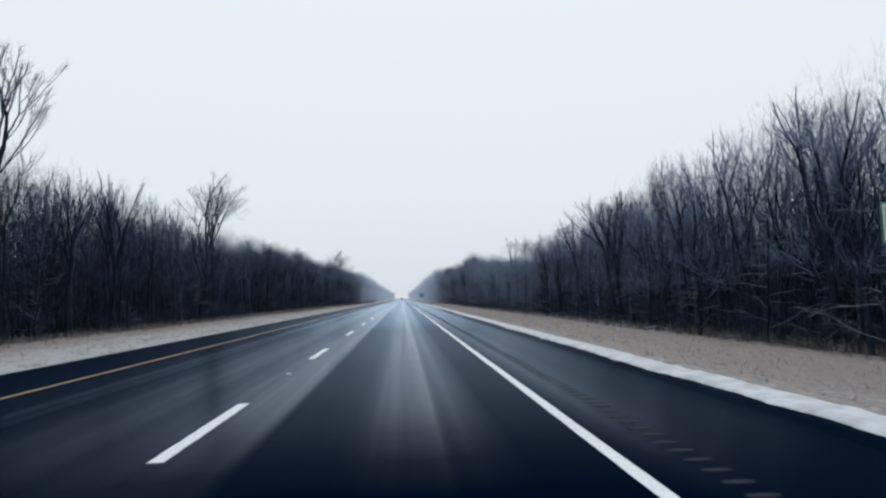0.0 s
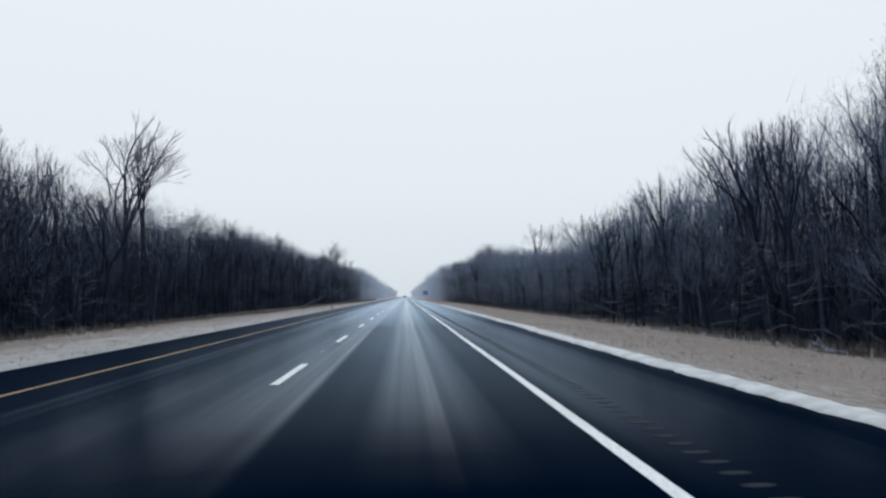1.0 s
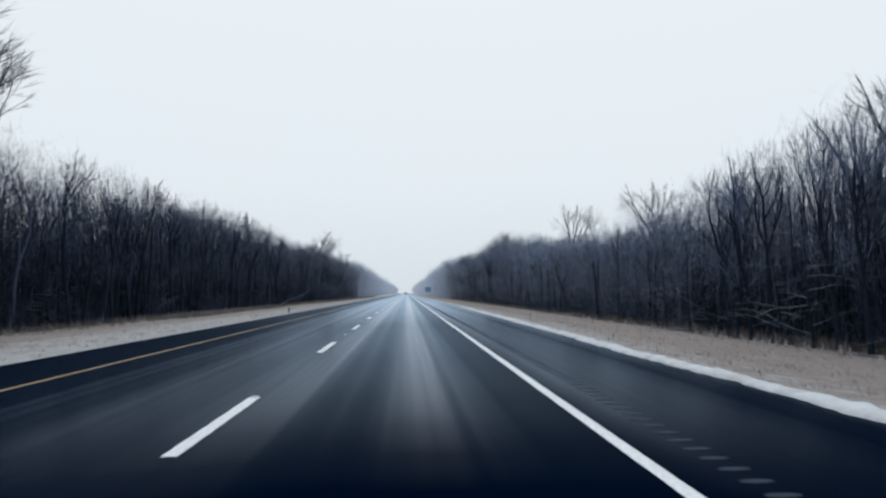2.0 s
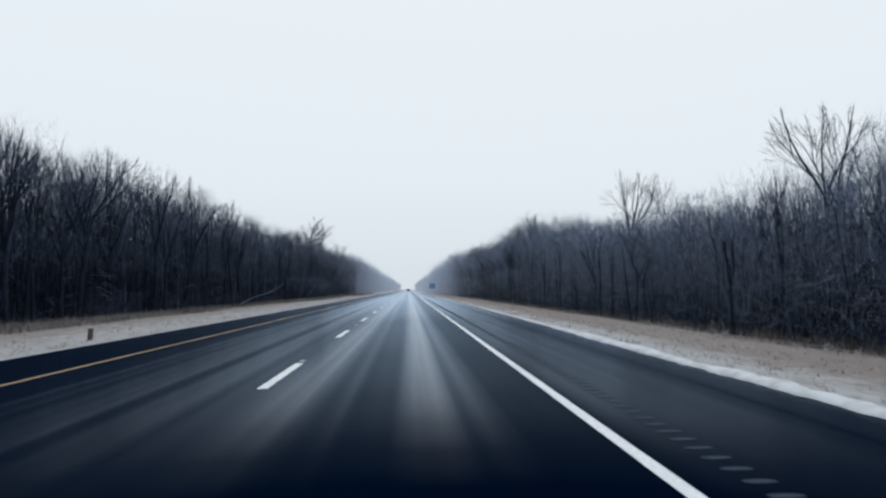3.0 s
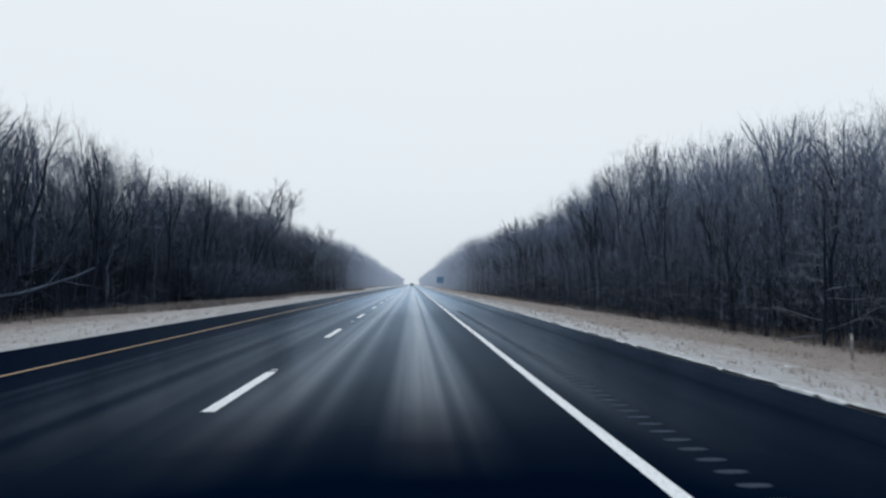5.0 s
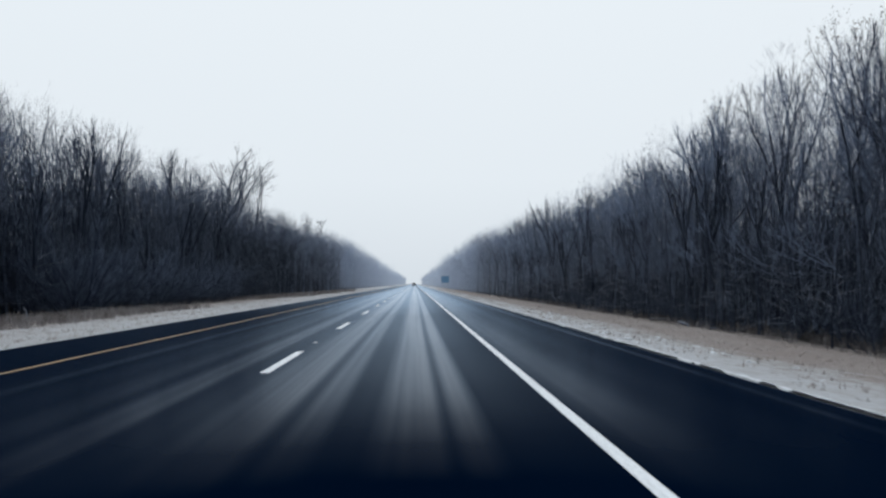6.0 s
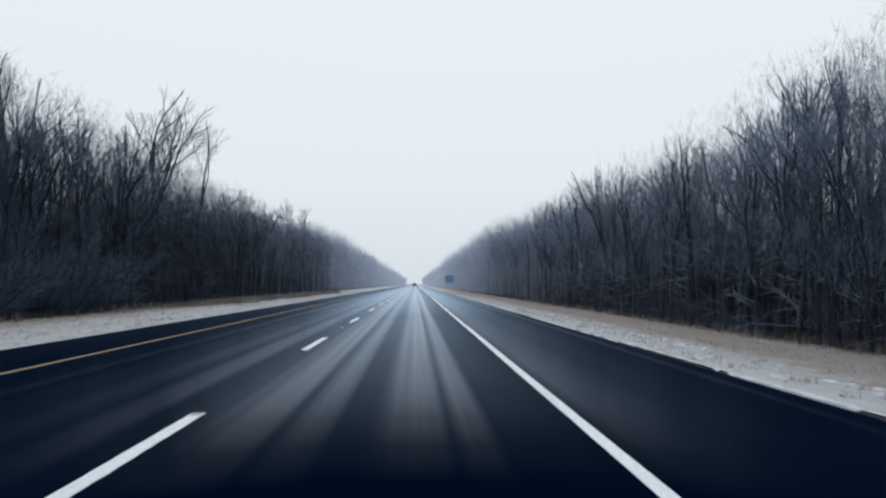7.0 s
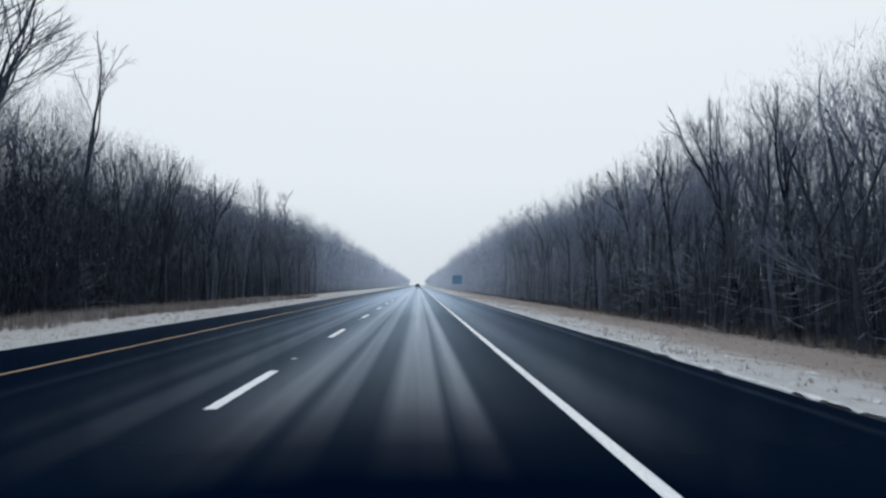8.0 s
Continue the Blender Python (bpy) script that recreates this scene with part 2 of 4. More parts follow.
TWIG = bark("frosted_hazed_twigs", (0.040, 0.063, 0.118), (0.110, 0.150, 0.245), FROST, 0.55)
# near-black brush, with the woods' inner shade put into its colour
BRUSH = bark("shaded_brush", (0.0048, 0.0088, 0.0215), (0.0155, 0.0255, 0.052), (0.26, 0.32, 0.42), 0.18, TRUNK_HAZE)
THICKET = bark("blue_grey_brush", (0.007, 0.0125, 0.028), (0.021, 0.032, 0.061), FROST, 0.22, TRUNK_HAZE)
LIMB = bark("dark_limb_bark", (0.006, 0.009, 0.017), (0.016, 0.022, 0.036), FROST, 0.12, LIMB_HAZE)
LIMB_TWIG = bark("dark_limb_twigs", (0.022, 0.030, 0.052), (0.055, 0.070, 0.105), FROST, 0.2, LIMB_HAZE)
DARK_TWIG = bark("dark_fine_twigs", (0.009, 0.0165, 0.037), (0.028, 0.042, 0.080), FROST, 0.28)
CROWN_GREY = bark("grey_rimed_hazed_twigs", (0.064, 0.085, 0.136), (0.138, 0.170, 0.250), FROST, 0.6)
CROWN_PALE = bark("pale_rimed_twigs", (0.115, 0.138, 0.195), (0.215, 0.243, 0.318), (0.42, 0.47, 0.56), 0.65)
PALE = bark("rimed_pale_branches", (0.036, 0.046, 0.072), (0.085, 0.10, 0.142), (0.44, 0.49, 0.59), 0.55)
STRAW = straw_material("dead_grass_blades", (0.20, 0.174, 0.163), (0.46, 0.408, 0.386))
WEED = straw_material("dry_weed_stalks", (0.070, 0.062, 0.061), (0.185, 0.163, 0.160))
DIRTY_ICE = plain("frost_filled_groove", (0.044, 0.064, 0.096), 0.8, 0.0, 0.08)
DEAD_LEAF = plain("dead_leaf", (0.075, 0.062, 0.058), 0.8, 0.0, 0.1, 0.3)
WET_GROOVE = plain("wet_groove", (0.014, 0.022, 0.036), 0.6, 0.0, 0.08)
STEEL = plain("galvanised_steel", (0.42, 0.43, 0.44), 0.45, 0.8)
GREEN_SIGN = plain("green_sign_sheeting", (0.012, 0.19, 0.12), 0.4)
# blue lightened so that the colour carries the haze over the distant sign
BLUE_SIGN = plain("blue_sign_sheeting", (0.15, 0.31, 0.50), 0.4)
WHITE_SHEET = plain("white_sign_sheeting", (0.75, 0.76, 0.77), 0.4)
CAR_PAINT = plain("dark_grey_car_paint", (0.14, 0.155, 0.17), 0.25)
CAR_GLASS = plain("tinted_car_glass", (0.012, 0.014, 0.017), 0.06)
RUBBER = plain("black_rubber", (0.018, 0.018, 0.02), 0.75)
RED_LENS = plain("red_lamp_lens", (0.35, 0.012, 0.012), 0.2)
REFLECTOR = plain("white_reflector_casing", (0.42, 0.44, 0.46), 0.5)
WEATHERED = plain("weathered_wood", (0.115, 0.105, 0.095), 0.85, 0.0, 0.1, 0.25)


# ---- mesh helpers ----
def mesh_of(name, verts, quads, material, smooth=False):
    """A mesh from an (n, 3) array and an (m, 4) or (m, 3) array."""
    verts, quads = np.asarray(verts, dtype=np.float32), np.asarray(quads, dtype=np.int32)
    me = bpy.data.meshes.new(name)
    k = quads.shape[1]
    me.vertices.add(len(verts))
    me.vertices.foreach_set("co", verts.ravel())
    me.loops.add(quads.size)
    me.loops.foreach_set("vertex_index", quads.ravel())
    me.polygons.add(len(quads))
    me.polygons.foreach_set("loop_start", np.arange(0, quads.size, k, dtype=np.int32))
    me.polygons.foreach_set("loop_total", np.full(len(quads), k, dtype=np.int32))
    me.polygons.foreach_set("use_smooth", np.full(len(quads), smooth))
    me.update(calc_edges=True)
    me.materials.append(material)
    return me


def part(name, bm, material, parent, label=""):
    """Links a bmesh as one mesh object under a thing."""
    me = bpy.data.meshes.new(name)
    bm.to_mesh(me)
    bm.free()
    me.materials.append(material)
    ob = new(name, me)
    ob.parent = parent
    return tagged(ob, label)


def box(bm, lo, hi, bevel=0.0):
    """Adds a box between two corners, bevelled if asked."""
    lo, hi = Vector(lo), Vector(hi)
    made = bmesh.ops.create_cube(bm, size=1.0, matrix=Matrix.Translation((lo + hi) / 2) @ Matrix.Diagonal((*(hi - lo), 1)))
    if bevel:
        edges = list({e for v in made["verts"] for e in v.link_edges})
        bmesh.ops.bevel(bm, geom=edges, offset=bevel, segments=2, affect="EDGES", profile=0.6)
    return bm


def cylinder(bm, base, top, r0, r1, sides=12):
    base, top = Vector(base), Vector(top)
    d = top - base
    m = Matrix.Translation((base + top) / 2) @ d.to_track_quat("Z", "Y").to_matrix().to_4x4()
    bmesh.ops.create_cone(bm, cap_ends=True, segments=sides, radius1=r0, radius2=r1, depth=d.length, matrix=m)
    return bm


class Tubes:
    """Collects tapered tubes as plain arrays."""

    def __init__(self):
        self.v, self.q, self.s, self.n = [], [], [], 0

    def add(self, pts, radii, sides):
        pts = np.asarray(pts, dtype=float)
        way = pts[-1] - pts[0]
        way /= np.linalg.norm(way) + 1e-9
        a = np.cross(way, (0.31, 0.95, 0.11) if abs(way[2]) > 0.8 else (0, 0, 1))
        a /= np.linalg.norm(a)
        b = np.cross(way, a)
        ang = np.arange(sides) * (2 * math.pi / sides)
        ring = np.cos(ang)[:, None] * a + np.sin(ang)[:, None] * b
        k = len(pts)
        self.v.append((pts[:, None, :] + np.asarray(radii)[:, None, None] * ring[None]).reshape(-1, 3))
        i = np.arange(k - 1)[:, None] * sides
        j = np.arange(sides)[None]
        j2 = (j + 1) % sides
        self.q.append((np.stack([i + j, i + j2, i + sides + j2, i + sides + j], axis=-1)).reshape(-1, 4) + self.n)
        self.n += k * sides

    def spike(self, p, q, r):
        """One fine twig, a three-sided point."""
        way = q - p
        a = fit_unit(np.cross(way, (0.37, 0.21, 0.90)))
        b = fit_unit(np.cross(way, a))
        self.v.append(np.array((p + a * r, p - a * r * 0.5 + b * r * 0.87, p - a * r * 0.5 - b * r * 0.87, q)))
        self.s.append(np.array(((0, 1, 3), (1, 2, 3), (2, 0, 3))) + self.n)
        self.n += 4

    def arrays(self):
        """Corners and triangles."""
        tris = [q[:, corners] for q in self.q for corners in ((0, 1, 2), (0, 2, 3))] + self.s
        return np.concatenate(self.v), np.concatenate(tris)

    def mesh(self, name, material, smooth=True):
        return mesh_of(name, *self.arrays(), material, smooth)


def fit_unit(v):
    return v / (np.linalg.norm(v) + 1e-9)


def side_way(rng, d, angle):
    """A direction that leaves d at an angle, turned at random round it."""
    r = fit_unit(np.cross(d, rng.normal(size=3)))
    return fit_unit(d * math.cos(angle) + r * math.sin(angle))


def bough(rng, p, d, length, segs, wander, lift):
    pts, d = [np.array(p, dtype=float)], np.array(d, dtype=float)
    for _ in range(segs):
        d = fit_unit(d + rng.normal(size=3) * wander + np.array((0, 0, lift)))
        pts.append(pts[-1] + d * length / segs)
    return np.array(pts), d


def along(pts, u):
    f = u * (len(pts) - 1)
    i = min(int(f), len(pts) - 2)
    return pts[i] + (pts[i + 1] - pts[i]) * (f - i), fit_unit(pts[i + 1] - pts[i])


def ramify(rng, wood, fine, p, d, length, r, depth, last, spread, twigs, twig_r):
    """One branch, which goes on as a straighter and a thinner sideways branch until the last order, that ends in twigs."""
    bold = depth < 3
    pts, d = bough(rng, p, d, length * rng.uniform(0.8, 1.2), 3 if bold else 2, 0.065, 0.05)
    end = max(r * 0.8, twig_r)
    (wood if bold else fine).add(pts, np.linspace(r, end, len(pts)), 6 if depth == 0 else 4 if bold else 3)
    if depth >= last:
        for k in range(twigs):
            q, e = along(pts, min(0.99, 0.15 + 0.85 * (k + rng.uniform(0, 1)) / twigs))
            fine.spike(q, q + fit_unit(side_way(rng, e, rng.uniform(0.1, 0.6)) + (0, 0, 0.1)) * length * rng.uniform(0.6, 1.5), twig_r * 0.8)
        return
    ramify(rng, wood, fine, pts[-1], side_way(rng, d, rng.uniform(0.08, 0.26)), length * 0.80, end, depth + 1, last, spread, twigs, twig_r)
    q, e = along(pts, rng.uniform(0.55, 1.0))
    ramify(rng, wood, fine, q, side_way(rng, e, spread * rng.uniform(0.75, 1.35)), length * rng.uniform(0.66, 0.86), max(end * 0.62, twig_r), depth + 1, last, spread, twigs, twig_r)


def grow_tree(seed, height=18.0, radius=0.19, clear=0.35, leaders=3, tip=0.24, spread=0.42, last=5, twigs=5, twig_r=0.009, lean=0.03, bends=()):
    """A bare tree: a trunk, a few rising leaders, and branches that fork again and again down to twigs. bends: the leaders' lean (across, along), else at random."""
    rng = np.random.default_rng(seed)
    wood, fine = Tubes(), Tubes()
    first = fit_unit(np.array((rng.normal() * 0.03 + lean, rng.normal() * 0.03, 1.0)))
    trunk, d = bough(rng, (0, 0, -0.5), first, height * clear + 0.5, 7, 0.03, 0.02)
    wood.add(trunk, radius * np.array((1.45, 1.12, 1.0, 0.96, 0.92, 0.88, 0.84, 0.8)), 8)
    step = height * (1 - clear) * 0.2 / (1 - 0.8 ** (last + 1.9))
    turn = rng.uniform(0, 6.28)
    for i in range(len(bends) or leaders):
        a = turn + i * 6.28 / leaders + rng.normal() * 0.35
        t = tip * rng.uniform(0.35, 1.2)
        across, forward = bends[i] if bends else (math.cos(a) * t, math.sin(a) * t)
        p, _ = along(trunk, 0.999 - 0.16 * rng.random() * (i > 0))
        ramify(rng, wood, fine, p, fit_unit(np.array((across, forward, 1.0)) + d * 0.15), step * rng.uniform(0.9, 1.05), radius * (0.66 if i == 0 else rng.uniform(0.46, 0.6)), 0, last, spread, twigs, twig_r)
    # a few short side limbs below the fork
    for _ in range(3 if last > 3 else 0):
        p, e = along(trunk, rng.uniform(0.55, 0.9))
        ramify(rng, wood, fine, p, side_way(rng, e, rng.uniform(0.6, 1.1)), step * 0.55, radius * 0.22, 2, last, spread, twigs, twig_r)
    return wood, fine


def grow_shrub(seed, height=3.2, stems=16, shoots=12, spread=0.9, r=0.02):
    rng = np.random.default_rng(seed)
    fine = Tubes()
    for _ in range(stems):
        a = rng.uniform(0, 6.28)
        tip = rng.uniform(0.1, spread)
        way = fit_unit(np.array((math.cos(a) * tip, math.sin(a) * tip, 1.0)))
        root = np.array((math.cos(a), math.sin(a), 0)) * rng.uniform(0, 0.55) - (0, 0, 0.2)
        length = height * rng.uniform(0.6, 1.1)
        stem, _ = bough(rng, root, way, length, 4, 0.12, -0.03)
        fine.add(stem, np.linspace(r, r * 0.4, 5), 3)
        for k in range(shoots):
            p, d = along(stem, min(0.98, 0.25 + 0.75 * (k + rng.uniform(0, 1)) / shoots))
            fine.spike(p, p + side_way(rng, d, rng.uniform(0.35, 0.9)) * length * rng.uniform(0.14, 0.36), r * 0.55)
    return fine


def grow_layered(seed, height=6.5):
    """A young understorey tree with long level boughs, rimed along their tops."""
    rng = np.random.default_rng(seed)
    wood, fine = Tubes(), Tubes()
    trunk, _ = bough(rng, (0, 0, -0.4), (0.02, 0.02, 1), height, 6, 0.05, 0.05)
    wood.add(trunk, np.linspace(0.08, 0.02, 7), 6)
    for i in range(13):
        u = 0.16 + 0.8 * (i + rng.uniform(0, 1)) / 13
        p, _ = along(trunk, min(u, 0.97))
        a = rng.uniform(0, 6.28)
        length = height * 0.46 * (1.2 - 0.75 * u) * rng.uniform(0.6, 1.25)
        limb, _ = bough(rng, p, fit_unit(np.array((math.cos(a), math.sin(a), rng.uniform(-0.05, 0.5)))), length, 5, 0.17, 0.0)
        fine.add(limb, np.linspace(0.024, 0.008, 6), 4)
        for j in range(9):
            p2, d2 = along(limb, min(0.98, 0.2 + 0.8 * (j + rng.uniform(0, 1)) / 9))
            way = side_way(rng, d2, rng.uniform(0.45, 0.9))
            way[2] *= 0.35
            fine.spike(p2, p2 + fit_unit(way) * length * rng.uniform(0.16, 0.40), 0.013)
    return wood, fine


# ---- the lie of the land ----
def lerp(x, xs, ys):
    return float(np.interp(x, xs, ys))


RIGHT_FOOT, LEFT_FOOT = 22.0, -29.0


def ground_z(x, y):
    """Height of the verges: they fall away gently from the pavement to the foot of the woods."""
    bump = 0.10 * noise.noise((x * 0.16, y * 0.09, 3.1)) + 0.05 * noise.noise((x * 0.7, y * 0.5, 7.7))
    if 2.88 < x < 3.3 and y < 108:
        return 0.014 + 0.1 * bump
    if x > 3.0:
        return lerp(x, (3.0, 3.6, 12.0, RIGHT_FOOT, 60.0, 400.0), (-0.04, -0.06, -1.05, -2.35, -2.7, -2.7)) + bump * min(1.0, (x - 3.0) / 3.0)
    if x < -9.6:
        return lerp(-x, (9.6, 10.4, 18.0, -LEFT_FOOT, 60.0, 400.0), (-0.04, -0.06, -0.55, -1.2, -1.5, -1.5)) + bump * min(1.0, (-9.6 - x) / 3.0)
    return -0.09


def edge_x(y):
    """Where the snow begins on the right shoulder."""
    wave = 0.10 * noise.noise((y * 0.22, 0.3, 0.0)) + 0.07 * noise.noise((y * 0.9, 4.0, 0.0)) + 0.05 * noise.noise((y * 2.9, 6.0, 0.0))
    return lerp(y, (-50, 0, 40, 60, 105, 118, 150, 900), (2.42, 2.44, 2.54, 2.66, 2.80, 2.94, 3.05, 3.06)) + wave


def build_ground():
    xs = [-1500, -700, -300, -140, -80, -60, -48, -40, -36, -33, -31, -29, -27.5]
    xs += list(np.arange(-26, -9.7, 0.9)) + [-9.66, -9.3, -5, 0, 2.3, 2.84, 2.92, 3.06, 3.28] + list(np.arange(3.5, 22.1, 0.75))
    xs += [23, 24.5, 26, 28, 31, 35, 40, 50, 70, 130, 300, 700, 1500]
    ys = [-400, -150, -60, -25] + list(np.arange(-10, 360, 1.0)) + list(np.arange(364, 620, 6.0)) + [650, 720, 820, 950, 1200, 1600, 2300, 3600]
    verts = [(x, y, ground_z(x, y)) for y in ys for x in xs]
    k = len(xs)
    quads, woods = [], []
    for j in range(len(ys) - 1):
        for i in range(k - 1):
            quads.append((j * k + i, j * k + i + 1, (j + 1) * k + i + 1, (j + 1) * k + i))
            mid = (xs[i] + xs[i + 1]) / 2 + 1.3 * noise.noise((ys[j] * 0.25, 9.0, 0.0))
            woods.append(1 if mid > RIGHT_FOOT + 0.6 or mid < LEFT_FOOT - 0.4 else 0)
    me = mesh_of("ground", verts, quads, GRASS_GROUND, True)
    me.materials.append(LITTER)
    me.polygons.foreach_set("material_index", np.array(woods, dtype=np.int32))
    return tagged(new("ground", me), "sloping verges of dead tan grass dusted with snow, leaf litter under the woods", "ground", kind="structure")


build_ground()


def strip(name, outline, ys, material, smooth=False):
    """A long sheet whose cross-section, a list of (x, z), is given for each y."""
    verts, k = [], len(outline(ys[0]))
    for y in ys:
        verts += [(x, y, z) for x, z in outline(y)]
    quads = [(j * k + i, j * k + i + 1, (j + 1) * k + i + 1, (j + 1) * k + i) for j in range(len(ys) - 1) for i in range(k - 1)]
    return mesh_of(name, verts, quads, material, smooth)


LONG = [-400, -100, -20] + list(range(0, 620, 20)) + [700, 900, 1300, 2000, 3600]
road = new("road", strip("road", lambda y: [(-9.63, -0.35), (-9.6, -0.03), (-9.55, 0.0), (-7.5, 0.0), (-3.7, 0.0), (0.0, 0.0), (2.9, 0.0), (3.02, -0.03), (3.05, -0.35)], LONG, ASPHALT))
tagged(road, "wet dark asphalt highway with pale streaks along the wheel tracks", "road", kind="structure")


def line(name, x, width, material, label):
    def outline(y):
        w = width / 2 + 0.006 * noise.noise((y * 1.7, x, 0.0))
        dx = 0.012 * noise.noise((y * 0.12, x, 5.0))
        return [(x + dx - w, 0.0), (x + dx - w + 0.004, 0.004), (x + dx + w - 0.004, 0.004), (x + dx + w, 0.0)]
    ob = new(name, strip(name, outline, [-300] + list(np.arange(-15, 300, 0.5)) + list(range(300, 900, 10)) + [1200, 2000, 3500], material))
    ob.parent = road
    return tagged(ob, label)


line("edge_line", 0.0, 0.125, WHITE_PAINT, "solid white painted edge line")
line("median_line", -7.45, 0.08, YELLOW_PAINT, "solid yellow painted line")


def dash_mesh():
    rng = random.Random(4)
    verts, quads, steps = [], [], 24
    for i in range(steps + 1):
        y = 2.96 * i / steps
        a, b = 0.066 + rng.uniform(-0.004, 0.004), 0.066 + rng.uniform(-0.004, 0.004)
        verts += [(-a - 0.004, y, 0.0005), (-a, y, 0.005), (b, y, 0.005), (b + 0.004, y, 0.0005)]
    for i in range(steps):
        quads += [(4 * i + j, 4 * i + j + 1, 4 * i + j + 5, 4 * i + j + 4) for j in range(3)]
    return mesh_of("lane_dash", verts, quads, WHITE_PAINT)


dash = dash_mesh()
for k in range(-6, 110):
    ob = new("lane_dash", dash)
    ob.parent, ob.location = road, (-3.7, 9.0 * k, 0)


def marker_mesh(material):
    """A low raised pavement marker: a cast casing with sloping faces."""
    bm = bmesh.new()
    box(bm, (-0.05, -0.06, 0.0), (0.05, 0.06, 0.018))
    for v in bm.verts:
        if v.co.z > 0.01:
            v.co.x *= 0.72
            v.co.y *= 0.5
    bmesh.ops.bevel(bm, geom=list(bm.edges), offset=0.004, segments=1, affect="EDGES")
    me = bpy.data.meshes.new("lane_marker")
    bm.to_mesh(me)
    bm.free()
    me.materials.append(material)
    return me


lane_marker = marker_mesh(REFLECTOR)
for k in range(0, 36):
    y = lerp(k, (0, 3, 9, 12, 16, 21, 36), (6.2, 41.75, 114.4, 152.6, 202.8, 265.5, 450.0))
    ob = new("lane_marker", lane_marker)
    ob.parent, ob.location = road, (-3.7, y, 0)


def groove_arrays():
    """One rumble groove: a shallow, lens-shaped bed of frost, its rim level with the asphalt."""
    verts, quads = [], []
    for i in range(7):
        u = -1 + 2 * i / 6
        w = 0.042 * math.sqrt(max(0.0, 1 - u * u * 0.9))
        verts += [(0.118 * u, -w, 0.003), (0.118 * u, 0.0, 0.006), (0.118 * u, w, 0.003)]
    for i in range(6):
        for j in range(2):
            quads.append((3 * i + j, 3 * i + 3 + j, 3 * i + 4 + j, 3 * i + 1 + j))
    return np.array(verts), np.array(quads)


gv, gq = groove_arrays()
groove = mesh_of("rumble_groove", gv, gq, DIRTY_ICE, True)
near_grooves = np.arange(88.0, 176.0, 0.3)
for y in near_grooves:
    ob = new("rumble_groove", groove)
    ob.parent, ob.location = road, (0.55, y, 0)
rest = np.concatenate([np.arange(52.0, 87.9, 0.3), np.arange(176.2, 186.0, 0.3)])
rv = np.concatenate([gv + (0.55, y, 0) for y in rest])
rq = np.concatenate([gq + len(gv) * i for i in range(len(rest))])
rest_grooves = new("rumble_grooves", mesh_of("rumble_grooves", rv, rq, DIRTY_ICE, True))
rest_grooves.parent = road
tagged(rest_grooves, "frost-filled rumble grooves cut in the shoulder", kind="stuff")
wet = np.arange(-3.0, 51.9, 0.3)
wet_grooves = new("rumble_grooves", mesh_of("rumble_grooves", np.concatenate([gv + (0.58, y, 0) for y in wet]), np.concatenate([gq + len(gv) * i for i in range(len(wet))]), WET_GROOVE, True))
wet_grooves.parent = road
tagged(wet_grooves, "dark wet rumble grooves cut in the shoulder", kind="stuff")


def snow_bank():
    """A low, ragged strip of ploughed snow: its inner edge is broken, its top lumpy."""
    shares = (0.0, 0.04, 0.12, 0.22, 0.34, 0.46, 0.58, 0.70, 0.82, 0.92, 1.0)

    def outline(y):
        rough = 0.05 * noise.noise((y * 1.3, 5.0, 0.0)) + 0.035 * noise.noise((y * 5.6, 3.0, 0.0))
        inner = edge_x(y) + rough * (1.0 if y < 112 else 0.5)
        wide = lerp(y, (-50, 70, 112, 150, 900), (0.34, 0.32, 0.34, 0.12, 0.12)) * (1 + 0.5 * noise.noise((y * 0.35, 2.0, 0.0)) + 0.35 * noise.noise((y * 1.6, 8.0, 0.0)))
        wide *= 1 + 0.35 * noise.noise((y * 2.3, 7.0, 0.0)) + 0.25 * noise.noise((y * 6.1, 2.0, 0.0))
        wide = max(wide, (2.98 if y < 106 else 3.19) - inner)
        h = lerp(y, (-50, 100, 145, 900), (0.038, 0.038, 0.014, 0.014)) * (1 + 0.7 * noise.noise((y * 0.8, 1.0, 0.0)))
        pts = []
        for u in shares:
            x = inner + wide * u
            lump = 0.012 * noise.noise((x * 7.0, y * 3.0, 0.0)) + 0.010 * noise.noise((x * 16.0, y * 9.0, 4.0))
            arch = min(1.0, u * 5.0) * (1.0 - max(0.0, u - 0.75) * 4.0)
            z = max(ground_z(x, y), 0.0 if x < 3.05 else -9)
            pts.append((x, z + (0.004 if u == 0.0 else -0.03 if u == 1.0 else 0.016 + h * arch + lump * (arch if u < 0.5 else 1.0 + 2.5 * (u - 0.5)))))
        return pts
    ys = list(np.arange(-25, 330, 0.14)) + list(np.arange(331, 900, 4.0))
    ob = new("snow_bank", strip("snow_bank", outline, ys, SNOW, True))
    return tagged(ob, "low ragged strip of ploughed white snow along the shoulder", "snow", kind="stuff")


snow_bank()



